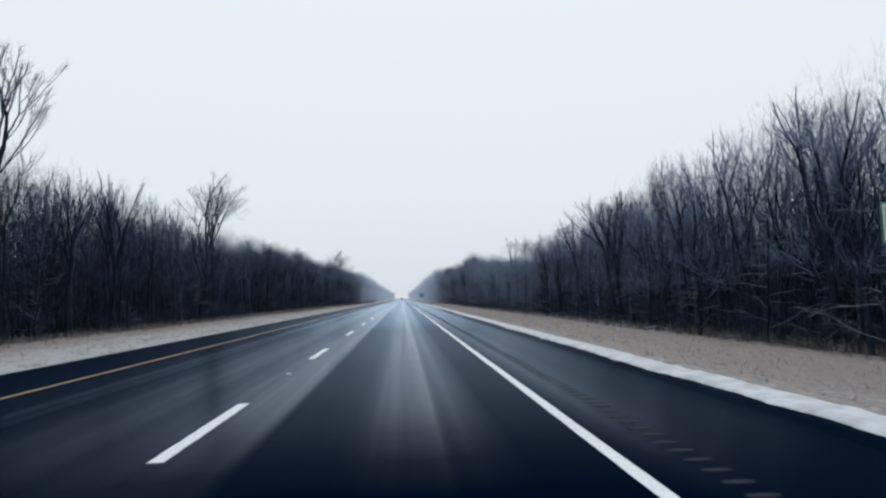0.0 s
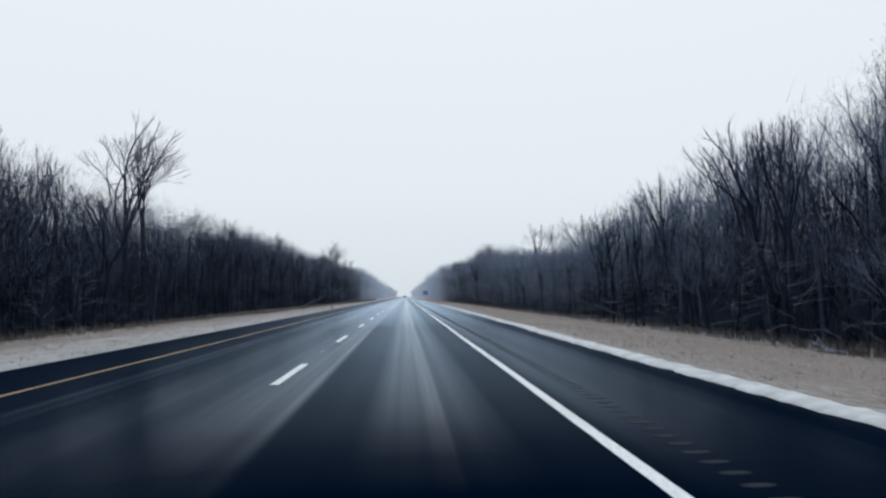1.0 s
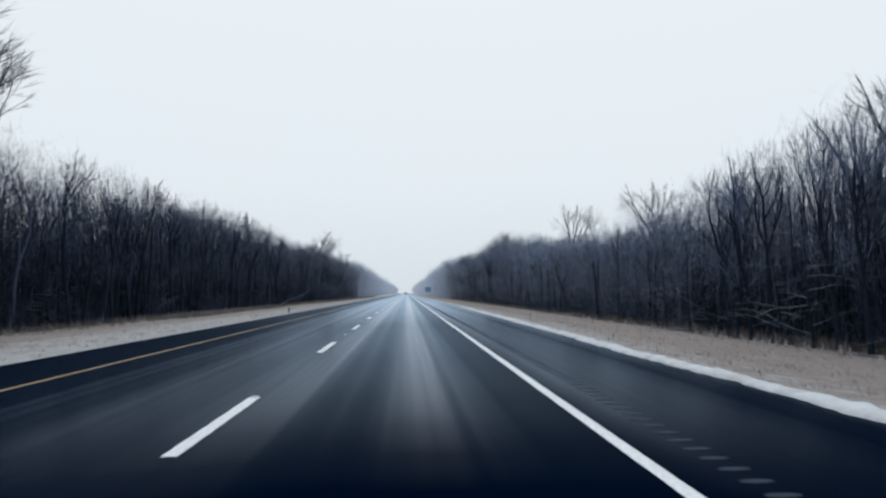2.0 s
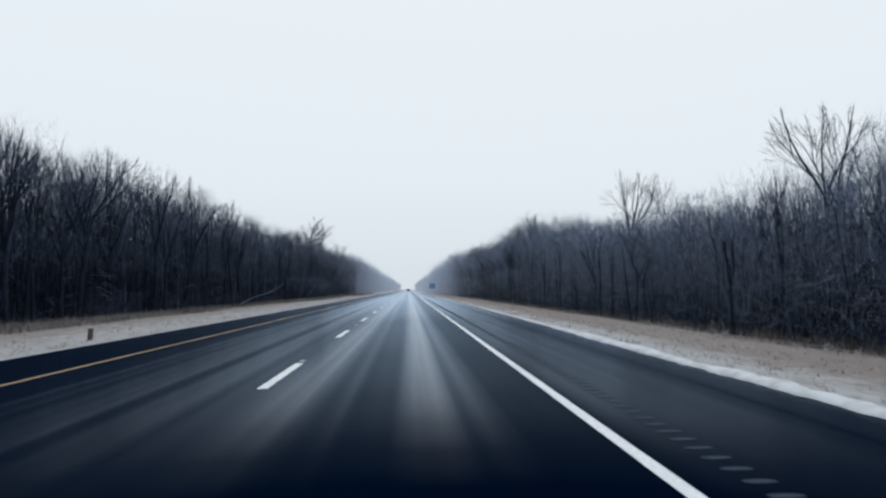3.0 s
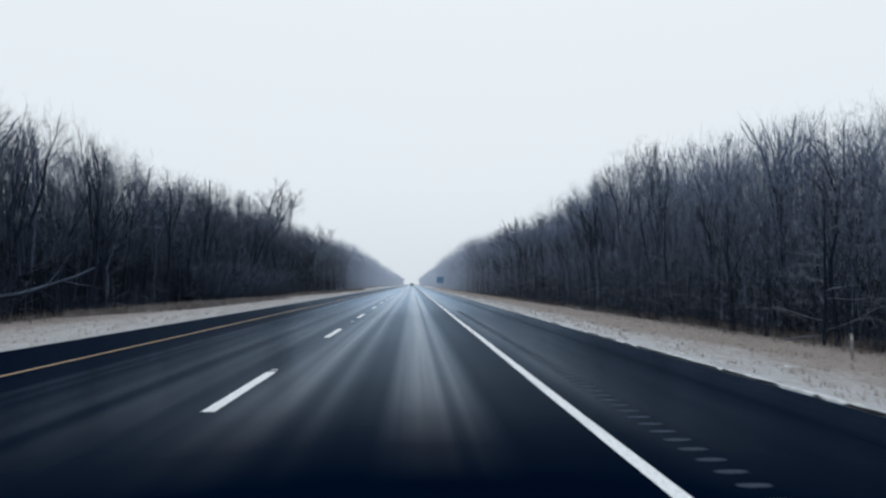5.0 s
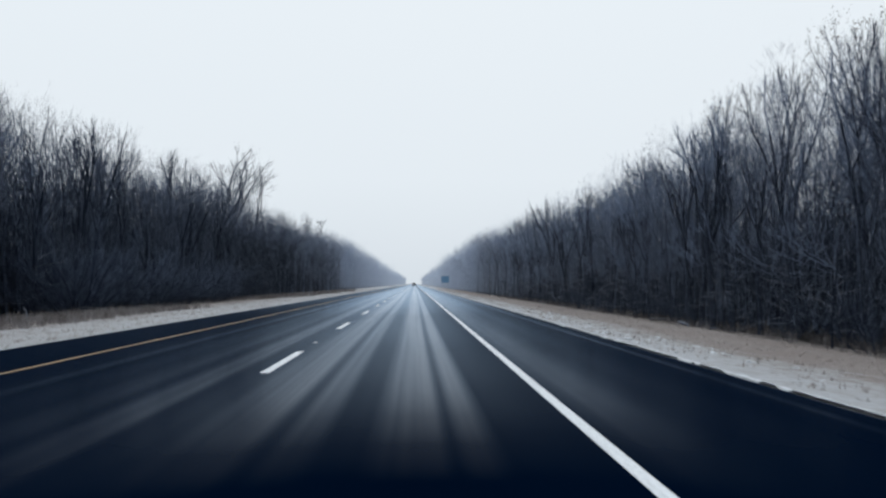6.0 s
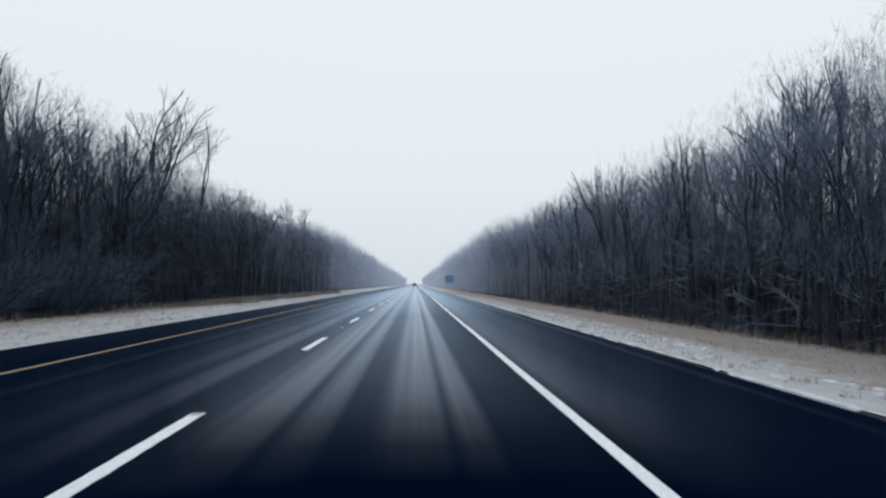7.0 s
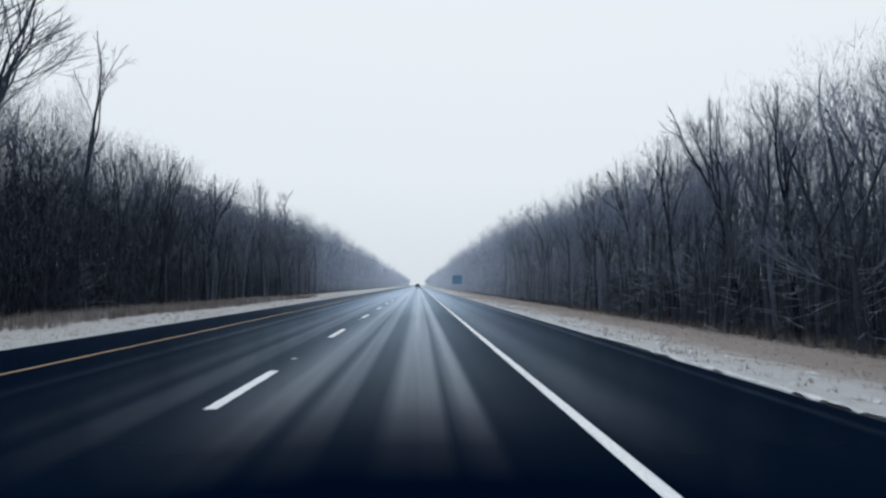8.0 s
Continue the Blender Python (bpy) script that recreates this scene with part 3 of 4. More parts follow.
def snow_clumps(count, seed):
    """Lumps of old snow thrown up by the plough, lying in the grass beside the shoulder."""
    r = np.random.default_rng(seed)
    vs, qs, n = [], [], 0
    for _ in range(count):
        y = 330 - 130 * r.random() ** 0.8 if r.random() < 0.96 else r.uniform(110, 200)
        x = edge_x(y) + 0.45 + 2.3 * r.random() ** 1.6
        size, flat = r.uniform(0.03, 0.11), r.uniform(0.25, 0.5)
        z = ground_z(x, y) if x > 3.05 else 0.012
        rings = []
        for level, rad in ((-0.5, 0.9), (0.2, 1.0), (0.75, 0.6)):
            a = np.arange(7) * (2 * math.pi / 7) + r.uniform(0, 0.5)
            k = rad * r.uniform(0.5, 1.4, 7) * size
            rings.append(np.stack([x + np.cos(a) * k, y + 1.4 * np.sin(a) * k, np.full(7, z + level * size * flat) + r.normal(size=7) * 0.012], 1))
        rings.append(np.array([[x, y, z + size * flat]] * 7))
        vs.append(np.concatenate(rings))
        j = np.arange(7)
        for lev in range(3):
            qs.append(np.stack([lev * 7 + j, lev * 7 + (j + 1) % 7, lev * 7 + 7 + (j + 1) % 7, lev * 7 + 7 + j], 1) + n)
        n += 28
    ob = new("snow_clumps", mesh_of("snow_clumps", np.concatenate(vs), np.concatenate(qs), SNOW, True))
    return tagged(ob, "lumps of dirty white snow scattered in the grass by the shoulder", "snow", kind="stuff")


snow_clumps(450, 52)


# ---- dead grass and weeds on the verges ----
def blades(name, count, where, height, lean, width, per, material, seed, label, stretch=(2, 345)):
    """Tufts of thin, pointed blades; where gives x for a number from 0 to 1."""
    rng = np.random.default_rng(seed)
    xs = where(rng.random(count))
    ys = rng.uniform(*stretch, count)
    zs = np.array([ground_z(x, y) for x, y in zip(xs, ys)])
    base = np.repeat(np.stack([xs, ys, zs], 1), per, axis=0)
    n = len(base)
    base[:, :2] += rng.normal(size=(n, 2)) * 0.07
    a = rng.uniform(0, 2 * math.pi, n)
    h = rng.uniform(height[0], height[1], n)
    l = rng.uniform(0.1, lean, n) * h
    side = np.stack([-np.sin(a), np.cos(a), np.zeros(n)], 1) * (width / 2)
    tip = base + np.stack([np.cos(a) * l, np.sin(a) * l, h], 1)
    base[:, 2] -= 0.04
    v = np.stack([base - side, base + side, tip], 1).reshape(-1, 3)
    tris = np.arange(n * 3).reshape(-1, 3)
    ob = new(name, mesh_of(name, v, tris, material))
    return tagged(ob, label, "grass", kind="stuff")


blades("dead_grass", 15000, lambda u: 3.4 + 19.0 * u ** 1.2, (0.03, 0.13), 2.2, 0.024, 6, STRAW, 11, "short dead tan grass tufts, flattened and dusted with snow")
blades("dead_grass", 11000, lambda u: -10.0 - 18.8 * u ** 1.2, (0.03, 0.13), 2.2, 0.024, 6, STRAW, 12, "short dead pale grass tufts, dusted with snow")
blades("dry_weeds", 3600, lambda u: 17.0 + 8.0 * u ** 0.6, (0.3, 0.95), 0.5, 0.02, 7, WEED, 13, "knee-high brown dry weeds at the foot of the woods")
blades("dry_weeds", 3600, lambda u: -22.0 - 8.0 * u ** 0.6, (0.25, 0.8), 0.5, 0.02, 7, WEED, 14, "knee-high brown dry weeds at the foot of the woods")

blades("dry_weeds", 2600, lambda u: -15.5 - 8.5 * u, (0.2, 0.62), 0.75, 0.024, 8, WEED, 15, "mounds of tall brown dry grass along the verge", (278, 345))
blades("dry_weeds", 1500, lambda u: -17.0 - 9.0 * u, (0.2, 0.62), 0.75, 0.024, 8, WEED, 16, "mounds of tall brown dry grass along the verge", (200, 238))
blades("dry_weeds", 900, lambda u: -21.0 - 8.0 * u, (0.2, 0.62), 0.75, 0.024, 8, WEED, 17, "mounds of tall brown dry grass along the verge", (120, 160))

blades("frosted_weeds", 130, lambda u: 19.6 + 2.6 * u, (0.15, 0.55), 0.5, 0.05, 5, SNOW, 18, "weed heads white with hoarfrost at the foot of the woods", (48, 150))

# ---- the woods ----
def top_right(y):
    return lerp(y, (0, 42, 71, 95, 118, 135, 165, 188, 205, 225, 255, 285, 306, 330, 378, 480, 700), (16.2, 15.9, 15.1, 14.5, 12.4, 11.2, 11.5, 12.7, 15.6, 18.5, 18.4, 17.5, 18.2, 18.4, 20.0, 22, 22))


def top_left(y):
    return lerp(y, (0, 57, 100, 128, 157, 175, 195, 230, 260, 275, 295, 308, 325, 345, 480, 700), (15.4, 15.3, 15.8, 16.1, 16.9, 17.9, 17.5, 17.9, 18, 19.4, 19.2, 18.5, 18.2, 18.2, 21, 21))


def tree_thing(name, wood, fine, wood_mat, fine_mat, label, category="tree", group=""):
    """A tree as an empty at its foot with a trunk and a crown under it."""
    ob = new(name)
    tagged(ob, label, category, group)
    for piece, tubes, mat in (("trunk", wood, wood_mat), ("crown", fine, fine_mat)):
        child = new(piece, tubes.mesh(piece, mat))
        child.parent = ob
    return ob


class Kind:
    """One grown form, placed first as itself and then as copies."""

    def __init__(self, thing, tall):
        self.thing, self.tall, self.used = thing, tall, False

    def place(self, x, y, top, rng, stretch=1.0, turn=None, sink=0.0, tip=0.0):
        z = ground_z(x, y) - sink
        s = (top - z) / self.tall
        wide = s * stretch * rng.uniform(0.9, 1.12)
        m = pose(x, y, z, rng.gauss(0, 1.3), rng.gauss(0, 1.3) + tip, 0) @ pose(0, 0, 0, 0, 0, rng.uniform(0, 360) if turn is None else turn) @ Matrix.Diagonal((wide, wide, s, 1))
        if not self.used:
            self.used = True
            self.thing.matrix_basis = m
            return self.thing
        made = copy_thing(self.thing, Matrix.Identity(4))
        made.matrix_basis = m
        return made


WOODS = "bare trees along the edge of the woods"
forms = [dict(clear=0.34, leaders=3), dict(clear=0.45, leaders=4, tip=0.30, radius=0.21), dict(clear=0.24, leaders=2, tip=0.2), dict(clear=0.38, leaders=5, tip=0.32, radius=0.24, last=4, twigs=7),
         dict(clear=0.52, leaders=3, tip=0.3, spread=0.5), dict(clear=0.55, leaders=1, tip=0.1, spread=0.55, radius=0.16, last=6), dict(clear=0.28, leaders=3, tip=0.24, radius=0.17), dict(clear=0.42, leaders=2, tip=0.34, spread=0.42, radius=0.2, last=6, twigs=3)]
words = ["bare tree forking into three rising leaders", "tall bare tree with a broad vase of rising limbs", "low-forked bare tree with two long stems", "bare tree with many spreading limbs from one fork",
         "tall bare tree with a high forked crown", "slender bare tree with one stem and a narrow top", "slim bare tree with three close stems", "bare tree with two wide-set leaders"]
kinds = {1: [], -1: []}
for i, (form, word) in enumerate(zip(forms, words)):
    wood, fine = grow_tree(100 + i, **form)
    for side, twig in ((1, DARK_TWIG if i % 3 == 1 else TWIG), (-1, DARK_TWIG)):
        kinds[side].append(Kind(tree_thing("tree", wood, fine, BARK, twig, word + (", rimed" if side > 0 else ", dark"), group=WOODS), 18.0))

# where a large tree stands free at the edge
GAPS_RIGHT, GAPS_LEFT = (184,), (99, 107, 299, 314)
rng = random.Random(21)
for side, foot, top, start in ((1, RIGHT_FOOT, top_right, 20.0), (-1, LEFT_FOOT, top_left, 33.0)):
    y = start
    while y < 440:
        if any(abs(y - g) < 4.5 for g in (GAPS_RIGHT if side > 0 else GAPS_LEFT)):
            y += 2.0
            continue
        front = rng.random() < 0.4
        x = foot + side * (rng.uniform(0.1, 1.6) if front else rng.uniform(1.6, 7.5))
        kinds[side][rng.randrange(8)].place(x, y, top(y) * rng.uniform(0.80, 1.03) * (0.88 if front else 1.0), rng, rng.uniform(0.9, 1.15))
        y += rng.uniform(1.6, 3.2) * (1.0 if y < 336 else 1.6)

# the few that stand out above the rest
def great(seed, label, **form):
    wood, fine = grow_tree(seed, **form)
    return Kind(tree_thing("tree", wood, fine, LIMB, LIMB_TWIG, label, group="large trees"), form["height"])


vase = great(301, "large bare tree with a wide vase-shaped crown of long rising limbs", height=25.0, radius=0.34, clear=0.45, leaders=4, tip=0.34, spread=0.40, last=6, twigs=4, twig_r=0.010)
open_crown = great(318, "tall bare tree with an open forked crown above the woods", height=22.0, radius=0.26, clear=0.50, leaders=3, tip=0.34, spread=0.42, last=6, twigs=4, twig_r=0.010)
slender = great(333, "slender bare tree with a small forked top above the woods", height=24.0, radius=0.19, clear=0.62, leaders=2, tip=0.2, spread=0.36, last=5, twigs=4, twig_r=0.010)
bold = great(351, "large dark bare tree with bold limbs above a low fork", height=26.0, radius=0.29, clear=0.42, spread=0.42, last=6, twigs=3, twig_r=0.010, lean=0.06,
             bends=((0.05, 0.1), (-0.26, -0.1), (0.20, 0.2), (0.38, 0.0), (-0.12, 0.35)))
rounded = great(353, "tall bare tree with a straight dark trunk and open vase crown", height=22.0, radius=0.22, clear=0.53, spread=0.42, last=6, twigs=3, twig_r=0.009, lean=-0.02,
                bends=((0.10, 0.1), (-0.38, -0.2), (0.50, 0.2), (-0.15, 0.5), (0.75, -0.1)))
leaning = great(352, "slender dark bare tree leaning outward with a narrow forked top", height=25.0, radius=0.21, clear=0.62, spread=0.36, last=5, twigs=3, twig_r=0.010, lean=0.11,
                bends=((-0.10, 0.05), (0.30, -0.05)))
for kind, x, y, top, wide, turn, tip in ((bold, -33.4, 100.0, 24.4, 1.15, 0, 0), (open_crown, -34.4, 109.0, 23.5, 0.95, 100, 3), (open_crown, -30.0, 39.0, 21.0, 1.35, 10, 0),
                                         (bold, -33.6, 300.5, 27.0, 1.25, 0, 0), (vase, -32.2, 286.0, 18.0, 0.95, 150, 0), (vase, -33.5, 272.0, 18.8, 0.95, 60, 0), (leaning, -34.8, 316.0, 26.0, 0.9, 0, 6),
                                         (open_crown, -34.0, 391.0, 25.0, 0.6, 60, -1), (slender, -34.5, 405.0, 24.5, 1.2, 250, 2), (rounded, 31.3, 185.6, 20.7, 0.95, 0, 0),
                                         (open_crown, 30.5, 80.0, 16.0, 1.0, 60, 0), (vase, 31.5, 137.0, 15.6, 1.05, 310, 0), (open_crown, 33.0, 279.0, 18.4, 1.0, 150, 0)):
    kind.place(x, y, top, rng, wide, turn, tip=tip)
# dark, thick-limbed trees along the very edge of the woods
for i, (x, y) in enumerate(((24.2, 70), (25.0, 88), (24.0, 97), (24.6, 222), (23.8, 233), (25.0, 249), (24.0, 259), (24.6, 268), (23.9, 279), (24.8, 287), (24.2, 297), (24.9, 306), (24.1, 317), (24.6, 329), (24.2, 346),
                            (-31.2, 62), (-31.8, 74), (-31.4, 130), (-32.0, 158), (-31.2, 176), (-31.0, 246), (-31.6, 257), (-31.2, 329), (-31.6, 345))):
    (open_crown, vase)[i % 2].place(x, y, (top_right if x > 0 else top_left)(y) * rng.uniform(0.9, 1.0), rng, rng.uniform(0.7, 0.9))

# a few that keep some dead leaves in the crown
def leafy(seed, label, **form):
    thing_wood, thing_fine = grow_tree(seed, **form)
    ob = tree_thing("tree", thing_wood, thing_fine, LIMB, LIMB_TWIG, label, group="trees with dead leaves")
    r = np.random.default_rng(seed)
    tips = np.concatenate([v[3:4] for v in thing_fine.v if len(v) == 4])
    tips = tips[tips[:, 2] > form["height"] * 0.55]
    base = tips[r.integers(len(tips), size=600)] + r.normal(size=(600, 3)) * 0.12
    a, b = r.normal(size=(600, 3)), r.normal(size=(600, 3))
    a *= (r.uniform(0.04, 0.08, 600) / np.linalg.norm(a, axis=1))[:, None]
    b *= (r.uniform(0.03, 0.05, 600) / np.linalg.norm(b, axis=1))[:, None]
    quads = np.stack([base - a, base + b, base + a, base - b], 1).reshape(-1, 3)
    leaves = new("leaves", mesh_of("leaves", quads, np.arange(2400).reshape(-1, 4), DEAD_LEAF))
    leaves.parent = ob
    tagged(leaves, "curled brown dead leaves")
    return Kind(ob, form["height"])


leafy_narrow = leafy(361, "narrow bare tree with a few dead leaves at its top", height=18.0, radius=0.15, clear=0.5, leaders=2, tip=0.08, spread=0.36, last=5, twigs=3, twig_r=0.009)
leafy_tall = leafy(362, "tall dark tree with sparse dead leaves in its crown", height=20.0, radius=0.2, clear=0.42, leaders=3, tip=0.14, spread=0.36, last=5, twigs=3, twig_r=0.009)
for kind, x, y, top, turn in ((leafy_narrow, 36.0, 180.0, 17.6, 20), (leafy_tall, 24.8, 241.0, 17.6, 200), (leafy_tall, 25.5, 59.0, 15.4, 200), (leafy_narrow, 26.0, 226.0, 18.2, 140)):
    kind.place(x, y, top, rng, 0.8, turn)

# understorey: young trees with level boughs, and shrubs
layered = [Kind(tree_thing("young_tree", *grow_layered(400 + i), BARK, PALE, "young bare tree with level boughs rimed white along the top", group="understorey"), 6.5) for i in range(3)]
y = 24.0
while y < 400:
    layered[rng.randrange(3)].place(RIGHT_FOOT + rng.uniform(-0.6, 2.0), y, ground_z(RIGHT_FOOT, y) + rng.uniform(4.5, 9.0), rng)
    y += rng.uniform(3.2, 7.5)
y = 36.0
while y < 330:
    layered[rng.randrange(3)].place(LEFT_FOOT - rng.uniform(0.0, 3.0), y, ground_z(LEFT_FOOT, y) + rng.uniform(3.5, 7.0), rng)
    y += rng.uniform(7.0, 16.0)


def shrub_thing(seed, label, twig, **form):
    ob = new("shrub")
    tagged(ob, label, "shrub", "shrubs at the foot of the woods")
    child = new("crown", grow_shrub(seed, **form).mesh("crown", twig))
    child.parent = ob
    return ob


shrubs = [Kind(shrub_thing(500 + i, "leafless brown shrub with rimed arching shoots", BRUSH, stems=12, shoots=22), 3.2) for i in range(4)]
thicket = [Kind(shrub_thing(520 + i, "broad leafless thicket of fine blue-grey twigs", THICKET, height=3.4, stems=30, shoots=40, spread=1.3, r=0.022), 3.4) for i in range(2)]
for side, foot, start in ((1, RIGHT_FOOT, 22.0), (-1, LEFT_FOOT, 34.0)):
    y = start
    while y < 336:
        x = foot + side * rng.uniform(-0.5, 2.5)
        shrubs[rng.randrange(4)].place(x, y, ground_z(x, y) + rng.uniform(1.6, 4.2), rng, rng.uniform(0.8, 1.3))
        y += rng.uniform(2.2, 4.2)
for y in np.arange(238, 276, 3.1):
    x = -26.6 - rng.uniform(0, 2.2)
    thicket[rng.randrange(2)].place(x, y, ground_z(x, y) + rng.uniform(5.0, 7.2), rng, 0.95)


# ---- deeper and farther woods, which nobody could count ----
def joined(name, forms, spots, material, label, seed):
    """Many bare trees joined in one mesh. spots: x, y, top."""
    r = np.random.default_rng(seed)
    vs, qs, n = [], [], 0
    for x, y, top in spots:
        v, q, tall = forms[r.integers(len(forms))]
        z = ground_z(x, y)
        a, s = r.uniform(0, 6.28), (top - z) / tall
        w = s * r.uniform(0.8, 1.25)
        c, d = math.cos(a) * w, math.sin(a) * w
        lx, ly = r.normal() * 0.035, r.normal() * 0.035
        vs.append(np.stack([x + v[:, 0] * c - v[:, 1] * d + v[:, 2] * lx, y + v[:, 0] * d + v[:, 1] * c + v[:, 2] * ly, z + v[:, 2] * s], 1))
        qs.append(q + n)
        n += len(v)
    ob = new(name, mesh_of(name, np.concatenate(vs), np.concatenate(qs), material, True))
    return tagged(ob, label, "woods", kind="stuff")


def merged(wood, fine):
    v1, q1 = wood.arrays()
    v2, q2 = fine.arrays()
    return np.concatenate([v1, v2]), np.concatenate([q1, q2 + len(v1)]), 18.0


mid_forms = [merged(*grow_tree(600 + i, leaders=2 + i % 2, clear=0.25 + 0.07 * i, last=3, twigs=4, twig_r=0.018)) for i in range(4)]
far_forms = [merged(*grow_tree(640 + i, leaders=2, clear=0.15 + 0.04 * i, last=2, twigs=5, twig_r=0.04, radius=0.12)) for i in range(4)]


def spots(side, y0, y1, gap, depth0, depth1, low=0.86, high=1.04):
    foot, top = (RIGHT_FOOT, top_right) if side > 0 else (LEFT_FOOT, top_left)
    out, y = [], y0
    while y < y1:
        out.append((foot + side * rng.uniform(depth0, depth1), y, top(y) * rng.uniform(low, high)))
        y += gap * rng.uniform(0.6, 1.4)
    return out


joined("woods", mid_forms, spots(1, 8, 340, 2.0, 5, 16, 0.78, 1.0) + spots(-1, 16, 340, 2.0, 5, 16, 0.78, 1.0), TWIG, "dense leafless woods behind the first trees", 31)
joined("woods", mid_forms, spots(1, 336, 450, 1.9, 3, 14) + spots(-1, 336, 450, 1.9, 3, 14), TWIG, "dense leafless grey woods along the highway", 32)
# these far woods are pale from haze put into the bark colour
joined("woods", far_forms, spots(1, 450, 720, 2.2, 0, 10) + spots(-1, 450, 720, 2.2, 0, 10), TWIG, "distant woods paled by haze painted into their colour", 33)
joined("woods", far_forms, spots(1, 720, 2400, 6.5, 0, 12) + spots(-1, 720, 2400, 6.5, 0, 12), TWIG, "far woods whitened by painted haze", 35)
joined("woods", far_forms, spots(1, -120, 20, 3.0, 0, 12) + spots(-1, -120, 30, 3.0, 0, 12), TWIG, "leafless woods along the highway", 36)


def stems(name, y0, y1, gap, rows, material, seed):
    """The crowd of thin trunks deep inside the woods."""
    r = np.random.default_rng(seed)
    t = Tubes()
    for side, foot in ((1, RIGHT_FOOT), (-1, LEFT_FOOT)):
        for d0 in rows:
            for y in np.arange(y0, y1, gap):
                x, yy = foot + side * (d0 + r.uniform(0, 3.0)), y + r.uniform(-0.4, 0.4)
                z, h = ground_z(x, yy), r.uniform(7.0, 14.0)
                h = min(h, 0.72 * (top_right(yy) if side > 0 else top_left(yy)) - z)
                lean = r.normal(size=2) * 0.05 * h
                rad = r.uniform(0.05, 0.17)
                t.add(((x, yy, z - 0.3), (x + lean[0] * 0.4, yy + lean[1] * 0.4, z + h * 0.5), (x + lean[0], yy + lean[1], z + h)), (rad, rad * 0.75, rad * 0.3), 4)
    ob = new(name, t.mesh(name, material))
    return tagged(ob, "crowd of thin dark trunks deep in the woods", "woods", kind="stuff")


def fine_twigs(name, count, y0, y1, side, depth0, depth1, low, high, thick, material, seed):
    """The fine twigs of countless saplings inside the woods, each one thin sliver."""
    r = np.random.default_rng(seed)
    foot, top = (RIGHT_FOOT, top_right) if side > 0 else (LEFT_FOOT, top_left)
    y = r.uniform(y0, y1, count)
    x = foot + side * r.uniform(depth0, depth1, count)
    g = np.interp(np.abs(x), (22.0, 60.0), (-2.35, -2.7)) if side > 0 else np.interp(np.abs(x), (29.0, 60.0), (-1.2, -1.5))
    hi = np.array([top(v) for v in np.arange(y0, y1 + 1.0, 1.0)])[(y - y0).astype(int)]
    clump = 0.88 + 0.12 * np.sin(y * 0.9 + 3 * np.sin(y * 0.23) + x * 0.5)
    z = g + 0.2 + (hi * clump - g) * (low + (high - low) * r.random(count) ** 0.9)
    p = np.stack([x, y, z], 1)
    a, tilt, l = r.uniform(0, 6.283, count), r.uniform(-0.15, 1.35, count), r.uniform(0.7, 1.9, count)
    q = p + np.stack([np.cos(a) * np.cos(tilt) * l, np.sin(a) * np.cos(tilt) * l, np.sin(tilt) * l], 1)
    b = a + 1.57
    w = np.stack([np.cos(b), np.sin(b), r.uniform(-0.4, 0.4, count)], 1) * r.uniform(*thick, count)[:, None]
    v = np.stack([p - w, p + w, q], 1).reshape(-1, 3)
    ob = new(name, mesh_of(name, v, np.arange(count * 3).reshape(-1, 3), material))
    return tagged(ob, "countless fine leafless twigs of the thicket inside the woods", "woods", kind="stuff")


def crown_twigs(name, side, y0, y1, gap, depth0, depth1, low, high, per, thick, material, seed):
    """The finest twigs of the crowns, each crown a loose upright brush of thin slivers."""
    r = np.random.default_rng(seed)
    foot, top = (RIGHT_FOOT, top_right) if side > 0 else (LEFT_FOOT, top_left)
    ys = np.arange(y0, y1, gap) + r.uniform(-0.5, 0.5, len(np.arange(y0, y1, gap))) * gap
    c = np.stack([foot + side * r.uniform(depth0, depth1, len(ys)), ys, np.array([top(v) for v in ys]) * r.uniform(low, high, len(ys))], 1)
    n = len(ys) * per
    c = np.repeat(c, per, axis=0)
    tall = np.repeat(r.uniform(5.0, 8.5, len(ys)), per)
    wide = np.repeat(r.uniform(1.2, 2.3, len(ys)), per)
    a, f = r.uniform(0, 6.283, n), r.random(n) ** 1.25
    rad = wide * np.sqrt(r.random(n)) * np.clip(np.sin(math.pi * (0.12 + 0.80 * f)), 0, 1) ** 0.8
    p = c + np.stack([np.cos(a) * rad, np.sin(a) * rad, -f * tall], 1)
    b, tilt, l = a + r.normal(size=n) * 0.8, r.uniform(0.3, 1.4, n), r.uniform(0.4, 1.15, n)
    p[:, 2] -= l * 0.8
    q = p + np.stack([np.cos(b) * np.cos(tilt) * l, np.sin(b) * np.cos(tilt) * l, np.sin(tilt) * l], 1)
    w = np.stack([np.cos(b + 1.57), np.sin(b + 1.57), r.uniform(-0.3, 0.3, n)], 1) * r.uniform(*thick, n)[:, None]
    ob = new(name, mesh_of(name, np.stack([p - w, p + w, q], 1).reshape(-1, 3), np.arange(n * 3).reshape(-1, 3), material))
    return tagged(ob, "finest rimed twigs of the bare crowns along the woods", "woods", kind="stuff")


